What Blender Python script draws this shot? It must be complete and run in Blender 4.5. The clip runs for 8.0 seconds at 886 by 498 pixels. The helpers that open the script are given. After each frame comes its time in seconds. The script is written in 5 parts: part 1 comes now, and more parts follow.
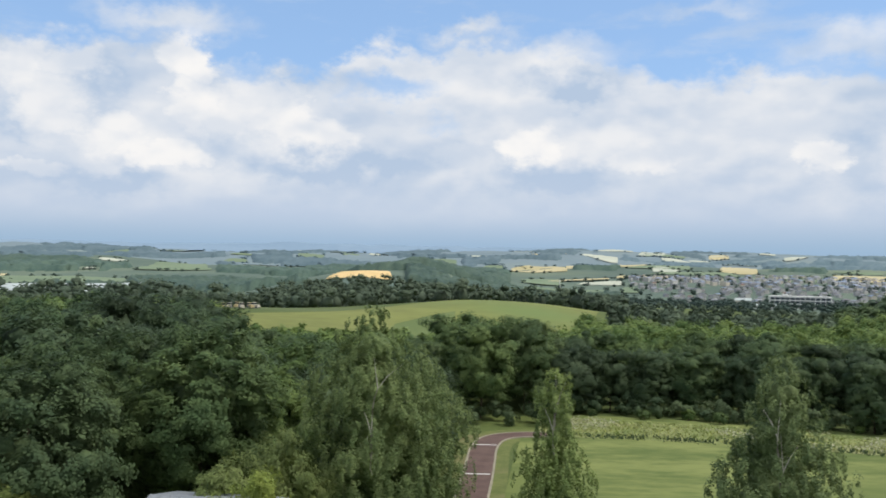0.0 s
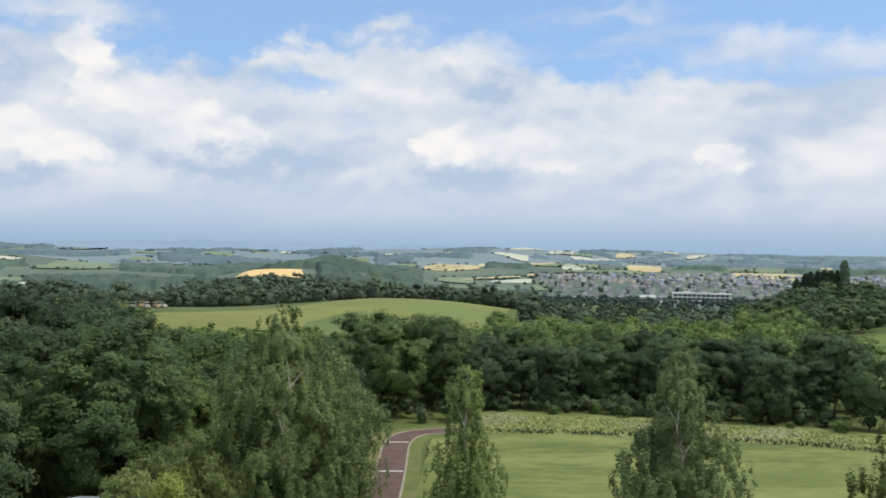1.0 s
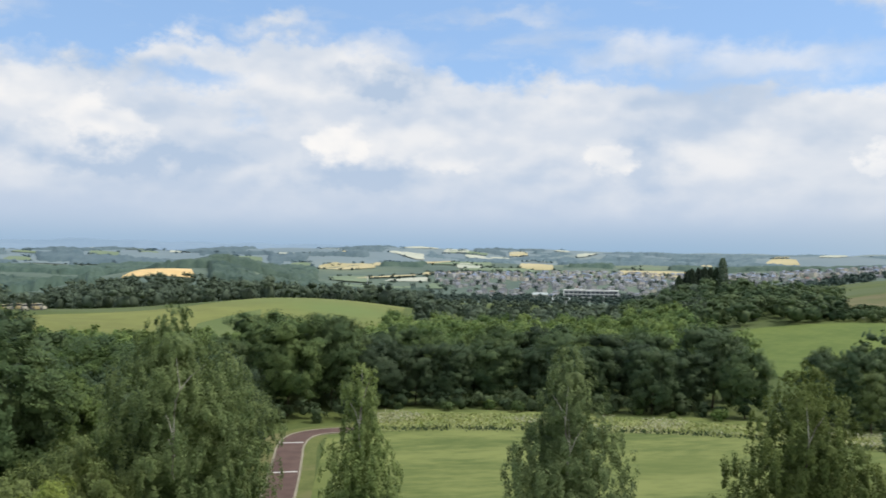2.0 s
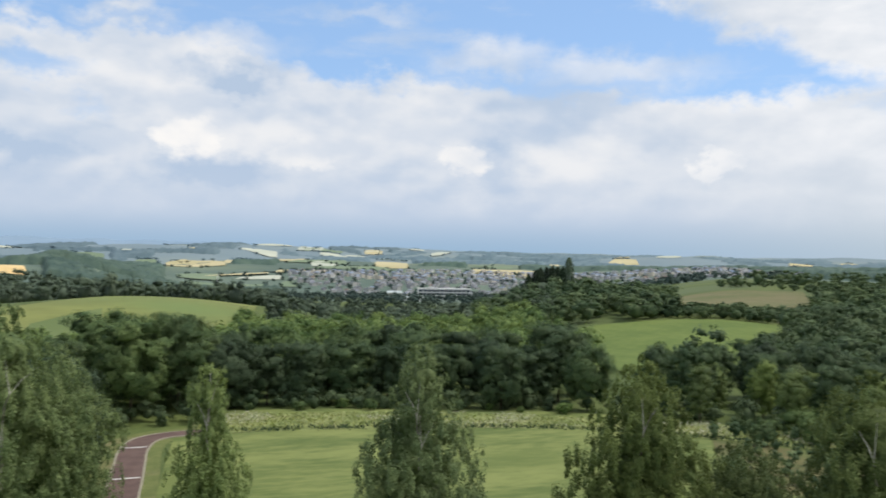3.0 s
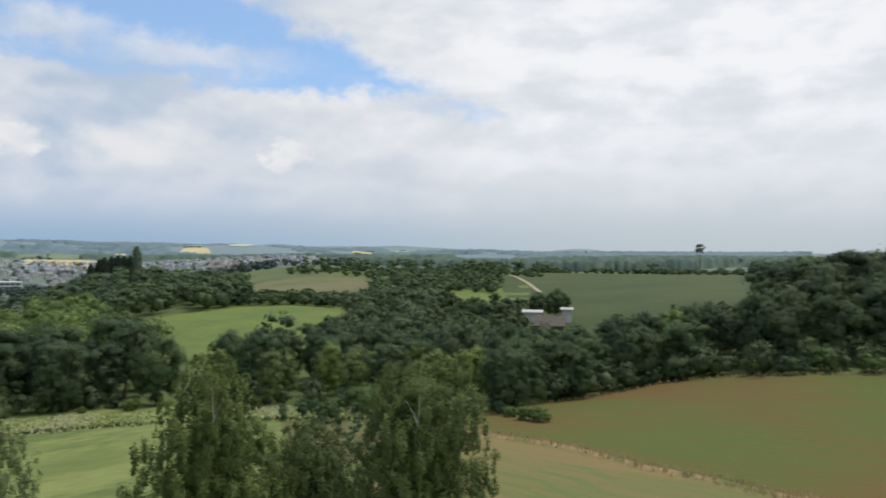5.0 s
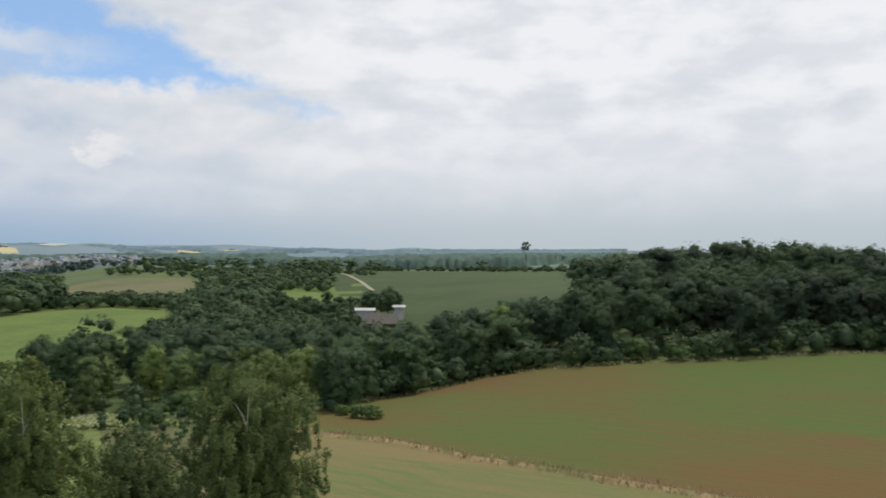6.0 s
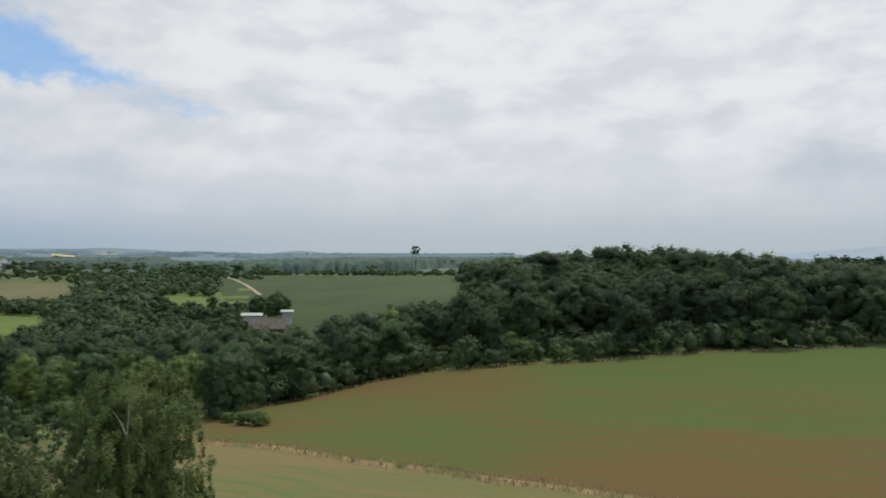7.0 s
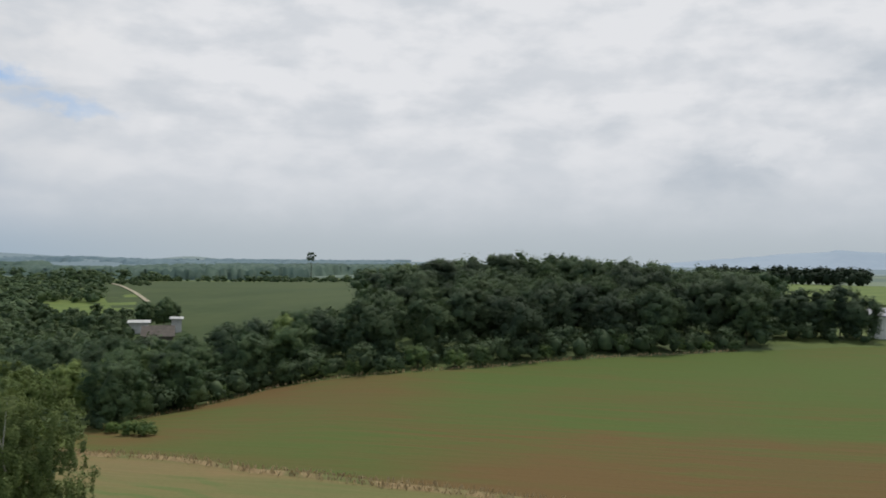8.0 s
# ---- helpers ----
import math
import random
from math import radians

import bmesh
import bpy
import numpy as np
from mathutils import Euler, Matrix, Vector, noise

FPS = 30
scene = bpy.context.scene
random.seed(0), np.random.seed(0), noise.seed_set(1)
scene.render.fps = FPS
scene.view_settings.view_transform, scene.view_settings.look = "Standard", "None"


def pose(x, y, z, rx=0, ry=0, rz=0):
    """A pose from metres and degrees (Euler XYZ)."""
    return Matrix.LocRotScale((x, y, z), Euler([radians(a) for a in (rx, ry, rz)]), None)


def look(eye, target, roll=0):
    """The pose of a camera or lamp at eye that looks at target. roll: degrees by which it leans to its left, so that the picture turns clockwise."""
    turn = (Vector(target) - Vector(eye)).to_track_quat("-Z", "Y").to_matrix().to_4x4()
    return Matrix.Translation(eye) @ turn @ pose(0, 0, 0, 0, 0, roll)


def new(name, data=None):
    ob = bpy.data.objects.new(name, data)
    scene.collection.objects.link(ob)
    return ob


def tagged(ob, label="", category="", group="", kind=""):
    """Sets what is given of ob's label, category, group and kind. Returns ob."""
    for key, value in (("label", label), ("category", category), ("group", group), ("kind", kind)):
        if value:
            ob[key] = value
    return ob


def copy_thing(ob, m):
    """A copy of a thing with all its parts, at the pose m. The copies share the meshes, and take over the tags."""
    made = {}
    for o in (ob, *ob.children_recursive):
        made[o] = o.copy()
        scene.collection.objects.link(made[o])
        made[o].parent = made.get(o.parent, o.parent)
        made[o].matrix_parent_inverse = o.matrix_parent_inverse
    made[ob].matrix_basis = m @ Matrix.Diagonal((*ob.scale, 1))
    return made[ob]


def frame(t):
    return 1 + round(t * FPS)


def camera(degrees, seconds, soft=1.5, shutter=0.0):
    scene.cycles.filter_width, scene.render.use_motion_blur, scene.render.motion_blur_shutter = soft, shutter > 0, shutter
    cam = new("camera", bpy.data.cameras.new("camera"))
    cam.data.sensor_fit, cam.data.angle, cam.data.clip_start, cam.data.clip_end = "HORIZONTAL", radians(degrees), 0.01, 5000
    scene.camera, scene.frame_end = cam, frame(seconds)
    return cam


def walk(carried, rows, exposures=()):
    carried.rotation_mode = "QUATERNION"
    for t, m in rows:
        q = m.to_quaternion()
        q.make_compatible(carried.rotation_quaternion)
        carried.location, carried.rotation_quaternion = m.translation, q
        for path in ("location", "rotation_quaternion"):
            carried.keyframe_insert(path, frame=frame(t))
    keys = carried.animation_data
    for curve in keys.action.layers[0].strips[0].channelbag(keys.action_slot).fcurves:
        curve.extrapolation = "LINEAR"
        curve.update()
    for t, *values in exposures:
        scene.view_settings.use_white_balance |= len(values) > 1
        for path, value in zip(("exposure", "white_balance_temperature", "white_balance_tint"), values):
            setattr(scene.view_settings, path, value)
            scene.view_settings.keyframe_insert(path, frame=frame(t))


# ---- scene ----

# ---------------------------------------------------------------- camera
cam = camera(55.4, 8.0, soft=1.7, shutter=0.35)
EYE = 18.0
ROWS = [
    (0.0, 0.000, 0.000, 0.000, -0.00, 0.60, -0.80),
    (0.5, 0.011, -0.194, 0.012, -2.94, 0.58, -0.82),
    (1.0, -0.016, -0.390, 0.010, -5.92, 0.56, -0.80),
    (2.5, -0.012, -0.913, 0.023, -17.44, 0.55, -0.75),
    (3.0, 0.007, -0.945, 0.022, -22.81, 0.58, -1.06),
    (3.5, 0.120, -0.802, 0.033, -29.45, 0.63, -1.23),
    (4.0, 0.194, -0.814, 0.048, -36.92, 0.51, -1.10),
    (4.5, 0.093, -1.030, 0.049, -44.40, 0.38, -1.04),
    (5.0, -0.159, -1.374, 0.051, -51.25, 0.26, -0.79),
    (6.5, -0.550, -1.816, 0.071, -66.70, 0.42, -0.50),
    (7.0, -0.727, -1.932, 0.072, -70.02, 0.62, -0.55),
    (7.5, -0.986, -2.074, 0.043, -73.79, 0.90, -0.70),
    (8.0, -1.182, -2.202, 0.028, -77.04, 1.18, -0.92),
]
walk(cam, [(t, pose(x, y, EYE + z, 90 + pitch, roll, yaw)) for t, x, y, z, yaw, pitch, roll in ROWS],
     exposures=[(0.0, 0.01), (3.2, 0.02), (4.0, -0.11), (5.0, -0.10), (6.5, -0.20), (8.0, -0.32)])

# ---------------------------------------------------------------- world and sun
SUN_EL, SUN_AZ = 61.0, 98.0
sun = new("sun", bpy.data.lights.new("sun", "SUN"))
sun.data.energy, sun.data.angle, sun.data.color = 2.6, radians(4), (1.0, 0.95, 0.86)
_e, _a = radians(SUN_EL), radians(SUN_AZ)
sun.matrix_world = look((math.sin(_a) * math.cos(_e) * 100, math.cos(_a) * math.cos(_e) * 100, math.sin(_e) * 100), (0, 0, 0))

world = bpy.data.worlds.new("world")
scene.world = world
world.use_nodes = True


class Nodes:
    """A short hand for node trees."""

    def __init__(self, tree):
        self.tree = tree

    def add(self, kind, ins=(), **props):
        n = self.tree.nodes.new(kind)
        for k, v in props.items():
            setattr(n, k, v)
        for k, v in dict(ins).items():
            if isinstance(v, bpy.types.NodeSocket):
                self.tree.links.new(v, n.inputs[k])
            else:
                n.inputs[k].default_value = v
        return n

    def math(self, op, a, b=0.0, c=0.0):
        n = self.add("ShaderNodeMath", {0: a, 1: b, 2: c}, operation=op)
        return n.outputs[0]

    def step(self, v, lo, hi, a=0.0, b=1.0):
        n = self.add("ShaderNodeMapRange", {0: v, 1: lo, 2: hi, 3: a, 4: b}, interpolation_type="SMOOTHSTEP")
        return n.outputs[0]

    def mix(self, f, a, b):
        n = self.add("ShaderNodeMix", {0: f, 6: a, 7: b}, data_type="RGBA")
        return n.outputs[2]

    def noise(self, vec, scale, detail=6.0, rough=0.55, out=0, distortion=0.0):
        n = self.add("ShaderNodeTexNoise", {"Vector": vec, "Scale": scale, "Detail": detail, "Roughness": rough, "Distortion": distortion})
        return n.outputs[out]


def rgb(r, g, b):
    return (r, g, b, 1.0)


def build_sky():
    t = world.node_tree
    t.nodes.clear()
    n = Nodes(t)
    d = n.add("ShaderNodeTexCoord").outputs["Generated"]
    xyz = n.add("ShaderNodeSeparateXYZ", {0: d})
    x, y, z = xyz.outputs
    az = n.math("MULTIPLY", n.math("ARCTAN2", x, y), 57.2958)
    el = n.math("MULTIPLY", n.math("ARCSINE", z), 57.2958)

    def place(sx, sy, dx=0.0, dy=0.0, w=0.0):
        return n.add("ShaderNodeCombineXYZ", {0: n.math("MULTIPLY_ADD", az, sx, dx), 1: n.math("MULTIPLY_ADD", el, sy, dy), 2: w}).outputs[0]

    sky = n.add("ShaderNodeTexSky", sky_type="NISHITA", sun_disc=False, sun_elevation=radians(SUN_EL), sun_rotation=radians(SUN_AZ),
                altitude=300.0, air_density=1.0, dust_density=0.3, ozone_density=2.5).outputs[0]
    blue = n.add("ShaderNodeVectorMath", {0: sky, 1: (0.125, 0.135, 0.150)}, operation="MULTIPLY").outputs[0]
    blue = n.mix(0.5, blue, rgb(0.40, 0.62, 0.94))
    # coordinates stirred by noise, so that every cloud gets billowing edges
    stir = n.add("ShaderNodeTexNoise", {"Vector": place(0.30, 0.42, 0.0, 0.0, 2.0), "Scale": 1.0, "Detail": 7.0, "Roughness": 0.6}).outputs["Color"]
    stir = n.add("ShaderNodeVectorMath", {0: stir, 1: (-0.5, -0.5, -0.5)}, operation="ADD").outputs[0]
    stir = n.add("ShaderNodeVectorMath", {0: stir, 1: (6.5, 5.0, 0.0)}, operation="MULTIPLY").outputs[0]
    flat = n.add("ShaderNodeCombineXYZ", {0: az, 1: el}).outputs[0]
    spot = n.add("ShaderNodeVectorMath", {0: flat, 1: stir}, operation="ADD").outputs[0]

    def puffs(items, soft=0.1):
        """The sum of soft round clouds: bearing, height, half width, half height (degrees), weight."""
        total = None
        for a, e, w, h, k in items:
            v = n.add("ShaderNodeVectorMath", {0: spot, 1: (-a, -e, 0)}, operation="ADD").outputs[0]
            v = n.add("ShaderNodeVectorMath", {0: v, 1: (0.72 / w, 0.72 / h, 0)}, operation="MULTIPLY").outputs[0]
            v = n.add("ShaderNodeVectorMath", {0: v}, operation="LENGTH").outputs["Value"]
            v = n.step(v, 1.2, soft, 0.0, k)
            total = v if total is None else n.math("MAXIMUM", total, v)
        return total

    # the height, in degrees, at which the cumulus deck ends along the bearings
    deck = n.add("ShaderNodeValToRGB", {0: n.math("MULTIPLY_ADD", n.add("ShaderNodeSeparateXYZ", {0: spot}).outputs[0], 1 / 120, 0.333)})
    ramp = deck.color_ramp
    ramp.interpolation = "EASE"
    stops = [(-40, 14), (-27, 12.6), (-20, 13.0), (-17, 13.6), (-14, 11.9), (-9, 11.6), (-5, 13.6), (4, 13.8), (9, 12.9), (13, 11.9), (20, 11.7), (27, 11.2), (34, 10.4), (45, 10.2), (56, 11.0)]
    while len(ramp.elements) < len(stops):
        ramp.elements.new(0.5)
    for e, (a, h) in zip(ramp.elements, stops):
        e.position = (a + 40) / 120
        e.color = (h / 20, h / 20, h / 20, 1)
    top = n.math("MULTIPLY", deck.outputs[0], 20.0)
    rag = n.noise(place(0.16, 0.26), 1.0, 7.0, 0.6)
    eld = n.add("ShaderNodeSeparateXYZ", {0: spot}).outputs[1]
    above = n.step(n.math("SUBTRACT", eld, top), -0.5, 0.9)
    edge = n.math("SUBTRACT", n.math("MULTIPLY_ADD", eld, -2.3, 76.0), n.add("ShaderNodeSeparateXYZ", {0: spot}).outputs[0])
    left_of = n.step(edge, -2.0, 3.0)
    back = n.step(az, -80.0, -50.0)
    gaps = puffs([(-13.3, 12.4, 1.6, 1.1, 0.8), (-3.6, 11.2, 3.0, 0.8, 0.8), (52.5, 9.6, 2.6, 0.6, 0.45), (-0.5, 9.0, 1.2, 0.5, 0.3)])
    veils = puffs([(-18.3, 14.8, 4.0, 1.0, 0.9), (1.6, 14.9, 2.6, 0.6, 0.95), (17.3, 16.1, 4.5, 0.5, 0.4), (33.9, 12.3, 6.0, 1.2, 0.7), (25.5, 13.4, 3.6, 1.2, 0.75), (-26.0, 18.0, 3.0, 0.5, 0.5), (8.0, 13.6, 4.0, 0.9, 0.5)], 0.1)
    wisp = n.step(n.noise(place(0.07, 0.24, 3.0, 0.0, 4.0), 1.5, 6.0, 0.6), 0.50, 0.75, 0.0, 0.5)
    open_sky = n.math("MULTIPLY", n.math("MULTIPLY", above, left_of), back)
    open_sky = n.math("MULTIPLY", n.math("MAXIMUM", open_sky, gaps), n.math("MULTIPLY", n.math("SUBTRACT", 1.0, veils), n.math("SUBTRACT", 1.0, wisp)))
    # lit heads and shaded bellies
    heads = puffs([(-16.9, 12.6, 1.5, 1.9, 1.0), (-16.4, 9.6, 2.0, 1.8, 1.0), (-13.0, 9.8, 2.9, 1.9, 1.0), (-9.3, 8.0, 3.0, 1.4, 0.9), (-26.5, 11.0, 1.8, 1.8, 0.9),
                   (-25.1, 9.2, 2.2, 2.0, 0.8), (-21.4, 7.6, 2.6, 1.6, 0.9), (-18.7, 6.3, 3.0, 1.0, 0.95), (-26.5, 5.2, 1.8, 0.6, 0.8), (5.8, 7.8, 2.2, 1.5, 1.0),
                   (13.0, 6.9, 2.4, 1.2, 0.85), (23.9, 6.8, 1.6, 1.0, 0.9), (41.0, 6.6, 2.0, 0.7, 0.9), (99.4, 7.4, 3.0, 2.0, 0.9), (1.5, 6.8, 2.4, 1.4, 0.5), (-24.0, 11.8, 1.6, 1.2, 0.7), (-11.0, 8.8, 2.4, 1.4, 0.95)], 0.4)
    bellies = puffs([(-21.4, 4.5, 3.4, 0.9, 0.7), (-8.2, 6.0, 5.0, 0.9, 0.7), (7.5, 5.6, 4.2, 1.0, 0.6), (8.6, 11.4, 3.0, 0.8, 0.6), (26.4, 5.8, 2.4, 2.2, 0.65), (94.8, 5.6, 3.4, 1.8, 0.34),
                     (-22.6, 10.0, 1.6, 2.0, 0.45), (-14.5, 6.6, 2.2, 1.4, 0.5), (103.0, 12.5, 5.0, 2.0, 0.35), (-27.0, 8.0, 1.2, 1.2, 0.5)], 0.0)
    b0 = n.noise(place(0.13, 0.20, 0.0, 0.0, 1.3), 1.0, 4.0, 0.42)
    b1 = n.noise(place(0.13, 0.20, -0.04, 0.14, 1.3), 1.0, 4.0, 0.42)
    relief = n.step(n.math("SUBTRACT", b0, b1), -0.08, 0.08)
    streak = n.noise(place(0.16, 0.36, 1.0, 2.0, 8.0), 1.0, 6.0, 0.52, distortion=0.12)
    calm = n.step(az, 30.0, 62.0)
    big = n.step(n.noise(place(0.085, 0.20, 7.0, 1.0, 3.0), 1.0, 5.0, 0.5), 0.36, 0.64)
    lit = n.mix(calm, n.math("MULTIPLY_ADD", relief, 0.34, n.math("MULTIPLY_ADD", big, 0.36, 0.06)), n.math("MULTIPLY_ADD", relief, 0.10, n.math("MULTIPLY_ADD", n.step(streak, 0.33, 0.65, -0.24, 0.24), n.step(el, 3.0, 11.0, 0.25, 1.0), n.step(el, 2.0, 15.0, 0.58, 0.82))))
    lit = n.math("MAXIMUM", n.math("SUBTRACT", lit, n.math("MULTIPLY", bellies, 0.85)), n.math("MULTIPLY", heads, n.math("MULTIPLY_ADD", relief, 0.46, 0.52)))
    shade = n.mix(calm, rgb(0.47, 0.58, 0.74), rgb(0.50, 0.575, 0.66))
    bright = n.mix(calm, rgb(0.96, 0.94, 0.92), rgb(0.95, 0.965, 1.0))
    cloud = n.mix(lit, shade, bright)
    far = n.mix(calm, rgb(0.53, 0.62, 0.76), rgb(0.61, 0.67, 0.725))
    cloud = n.mix(n.step(n.math("ADD", el, n.math("MULTIPLY_ADD", rag, 4.0, -2.0)), 1.0, 6.5), far, cloud)
    haze = n.mix(n.step(az, 25.0, 70.0), rgb(0.33, 0.48, 0.65), rgb(0.54, 0.61, 0.66))
    cloud = n.mix(n.step(el, 0.2, 3.4), haze, cloud)
    col = n.mix(open_sky, cloud, blue)
    bg = n.add("ShaderNodeBackground", {0: col, 1: 1.0})
    n.add("ShaderNodeOutputWorld", {0: bg.outputs[0]})


build_sky()


# ---------------------------------------------------------------- materials
def material(name, tones, scale=1.0, rough=0.9, bump=0.0, fine=None, translucent=0.0, island=0.0, spec=0.2, stretch=1.0):
    """A surface of two or three tones mixed by coarse and fine grain; island varies it from piece to piece."""
    m = bpy.data.materials.new(name)
    m.use_nodes = True
    t = m.node_tree
    t.nodes.clear()
    n = Nodes(t)
    pos = n.add("ShaderNodeTexCoord").outputs["Object"]
    if stretch != 1.0:
        pos = n.add("ShaderNodeMapping", {"Vector": pos, "Rotation": (0, 0, radians(22)), "Scale": (stretch, 1.0, 1.0)}).outputs[0]
    a = n.noise(pos, scale, 5.0, 0.6)
    b = n.noise(pos, fine or scale * 9.0, 4.0, 0.6)
    f = n.step(n.math("MULTIPLY_ADD", a, 0.65, n.math("MULTIPLY", b, 0.35)), 0.38, 0.62)
    col = n.mix(f, rgb(*tones[0]), rgb(*tones[1]))
    if len(tones) > 2:
        col = n.mix(n.step(n.noise(pos, scale * 0.37, 3.0, 0.5), 0.5, 0.68), col, rgb(*tones[2]))
    if island:
        r = n.add("ShaderNodeNewGeometry").outputs["Random Per Island"]
        o = n.add("ShaderNodeObjectInfo").outputs["Random"]
        v = n.math("MULTIPLY", n.math("MULTIPLY_ADD", r, island, 1.0 - island * 0.5), n.math("MULTIPLY_ADD", o, 0.44, 0.80))
        hsv = n.add("ShaderNodeHueSaturation", {"Value": v, "Color": col, "Hue": n.math("MULTIPLY_ADD", o, -0.022, 0.514), "Saturation": n.math("MULTIPLY_ADD", o, 0.25, 0.85)})
        col = hsv.outputs[0]
    p = n.add("ShaderNodeBsdfPrincipled", {"Base Color": col, "Roughness": rough, "Specular IOR Level": spec})
    if bump:
        bp = n.add("ShaderNodeBump", {"Strength": min(bump, 1.0), "Height": b, "Distance": 0.05 * max(bump, 1.0)})
        t.links.new(bp.outputs[0], p.inputs["Normal"])
    s = p.outputs[0]
    if translucent:
        tr = n.add("ShaderNodeBsdfTranslucent", {0: col})
        s = n.add("ShaderNodeMixShader", {0: translucent, 1: s, 2: tr.outputs[0]}).outputs[0]
    n.add("ShaderNodeOutputMaterial", {0: s})
    return m


LEAF = material("leaf_broad", [(0.080, 0.134, 0.050), (0.184, 0.246, 0.086)], 0.11, 0.65, translucent=0.3, island=0.38, spec=0.12)
LEAF_NEAR = material("leaf_near_wood", [(0.064, 0.110, 0.044), (0.158, 0.216, 0.078)], 0.11, 0.65, translucent=0.3, island=0.36, spec=0.12)
LEAF_HILL = material("leaf_hill_wood", [(0.050, 0.082, 0.044), (0.102, 0.140, 0.068)], 0.08, 0.7, translucent=0.25, island=0.45, spec=0.15)
LEAF_WOOD = material("leaf_wood_edge", [(0.050, 0.088, 0.045), (0.118, 0.166, 0.076)], 0.1, 0.65, translucent=0.28, island=0.38, spec=0.15)
LEAF_BIRCH = material("leaf_birch", [(0.136, 0.196, 0.064), (0.250, 0.312, 0.104)], 0.3, 0.6, translucent=0.35, island=0.38, spec=0.15)
LEAF_DENSE = material("leaf_birch_dense", [(0.094, 0.132, 0.036), (0.188, 0.230, 0.060)], 0.3, 0.65, translucent=0.3, island=0.38, spec=0.12)
LEAF_DARK = material("leaf_conifer", [(0.020, 0.036, 0.020), (0.035, 0.055, 0.026)], 0.5, 0.8, translucent=0.15, island=0.4)
# paler, bluer leaves: some distance haze is mixed into the colour
LEAF_FAR_HAZE = material("leaf_distance", [(0.090, 0.132, 0.088), (0.140, 0.186, 0.110)], 0.03, 0.9, translucent=0.2, island=0.4)
# far leaf colours with blue haze painted in, more of it at the horizon
LEAF_MID_HAZE = material("leaf_hills", [(0.046, 0.076, 0.066), (0.076, 0.112, 0.088)], 0.02, 0.9, island=0.3)
LEAF_HORIZON_HAZE = material("leaf_horizon", [(0.088, 0.132, 0.155), (0.122, 0.170, 0.192)], 0.012, 0.9, island=0.3)
BARK = material("bark", [(0.06, 0.045, 0.03), (0.11, 0.09, 0.07)], 2.0, 0.9, 0.5)
BARK_BIRCH = material("bark_birch", [(0.36, 0.34, 0.29), (0.46, 0.43, 0.38), (0.14, 0.12, 0.10)], 3.0, 0.7, 0.2)
GROUND = material("ground_grass", [(0.07, 0.10, 0.03), (0.11, 0.14, 0.04), (0.10, 0.13, 0.06)], 0.03, 0.95, 0.3, fine=1.5)
# ground tones for the distance, with aerial haze painted into both
FARLAND_HAZE = material("far_country", [(0.090, 0.130, 0.108), (0.125, 0.168, 0.128), (0.165, 0.205, 0.140)], 0.004, 0.95, fine=0.02)
FARHILL_HAZE = material("far_hills", [(0.165, 0.222, 0.250), (0.185, 0.240, 0.262), (0.205, 0.255, 0.25)], 0.003, 0.95, fine=0.015)
LAWN = material("lawn_grass", [(0.098, 0.134, 0.040), (0.196, 0.226, 0.074), (0.138, 0.172, 0.052)], 0.16, 0.95, 0.4, fine=0.9, stretch=0.4)
OLIVE = material("field_olive", [(0.150, 0.165, 0.050), (0.200, 0.220, 0.066), (0.145, 0.200, 0.066)], 0.012, 0.95)
GREEN = material("field_green", [(0.095, 0.140, 0.034), (0.135, 0.180, 0.046)], 0.05, 0.95)
DEEP = material("field_deep_green", [(0.044, 0.068, 0.022), (0.060, 0.083, 0.028)], 0.02, 0.95)
CLOVER = material("field_clover", [(0.110, 0.150, 0.050), (0.135, 0.175, 0.060)], 0.03, 0.95)
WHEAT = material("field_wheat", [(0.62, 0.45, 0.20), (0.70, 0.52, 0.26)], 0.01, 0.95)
# crop colours of the far slopes, greyed by haze mixed into them
WHEAT_FAR_HAZE = material("field_distant_wheat", [(0.43, 0.38, 0.21), (0.51, 0.45, 0.27)], 0.006, 0.95)
PALE_HAZE = material("field_distant_pale", [(0.40, 0.43, 0.35), (0.48, 0.50, 0.41)], 0.006, 0.95)
FARGREEN_HAZE = material("field_distant_green", [(0.155, 0.21, 0.13), (0.19, 0.245, 0.155)], 0.006, 0.95)
PATH = material("path_red_asphalt", [(0.105, 0.070, 0.062), (0.142, 0.096, 0.083)], 0.6, 0.9, 0.3, fine=8.0)


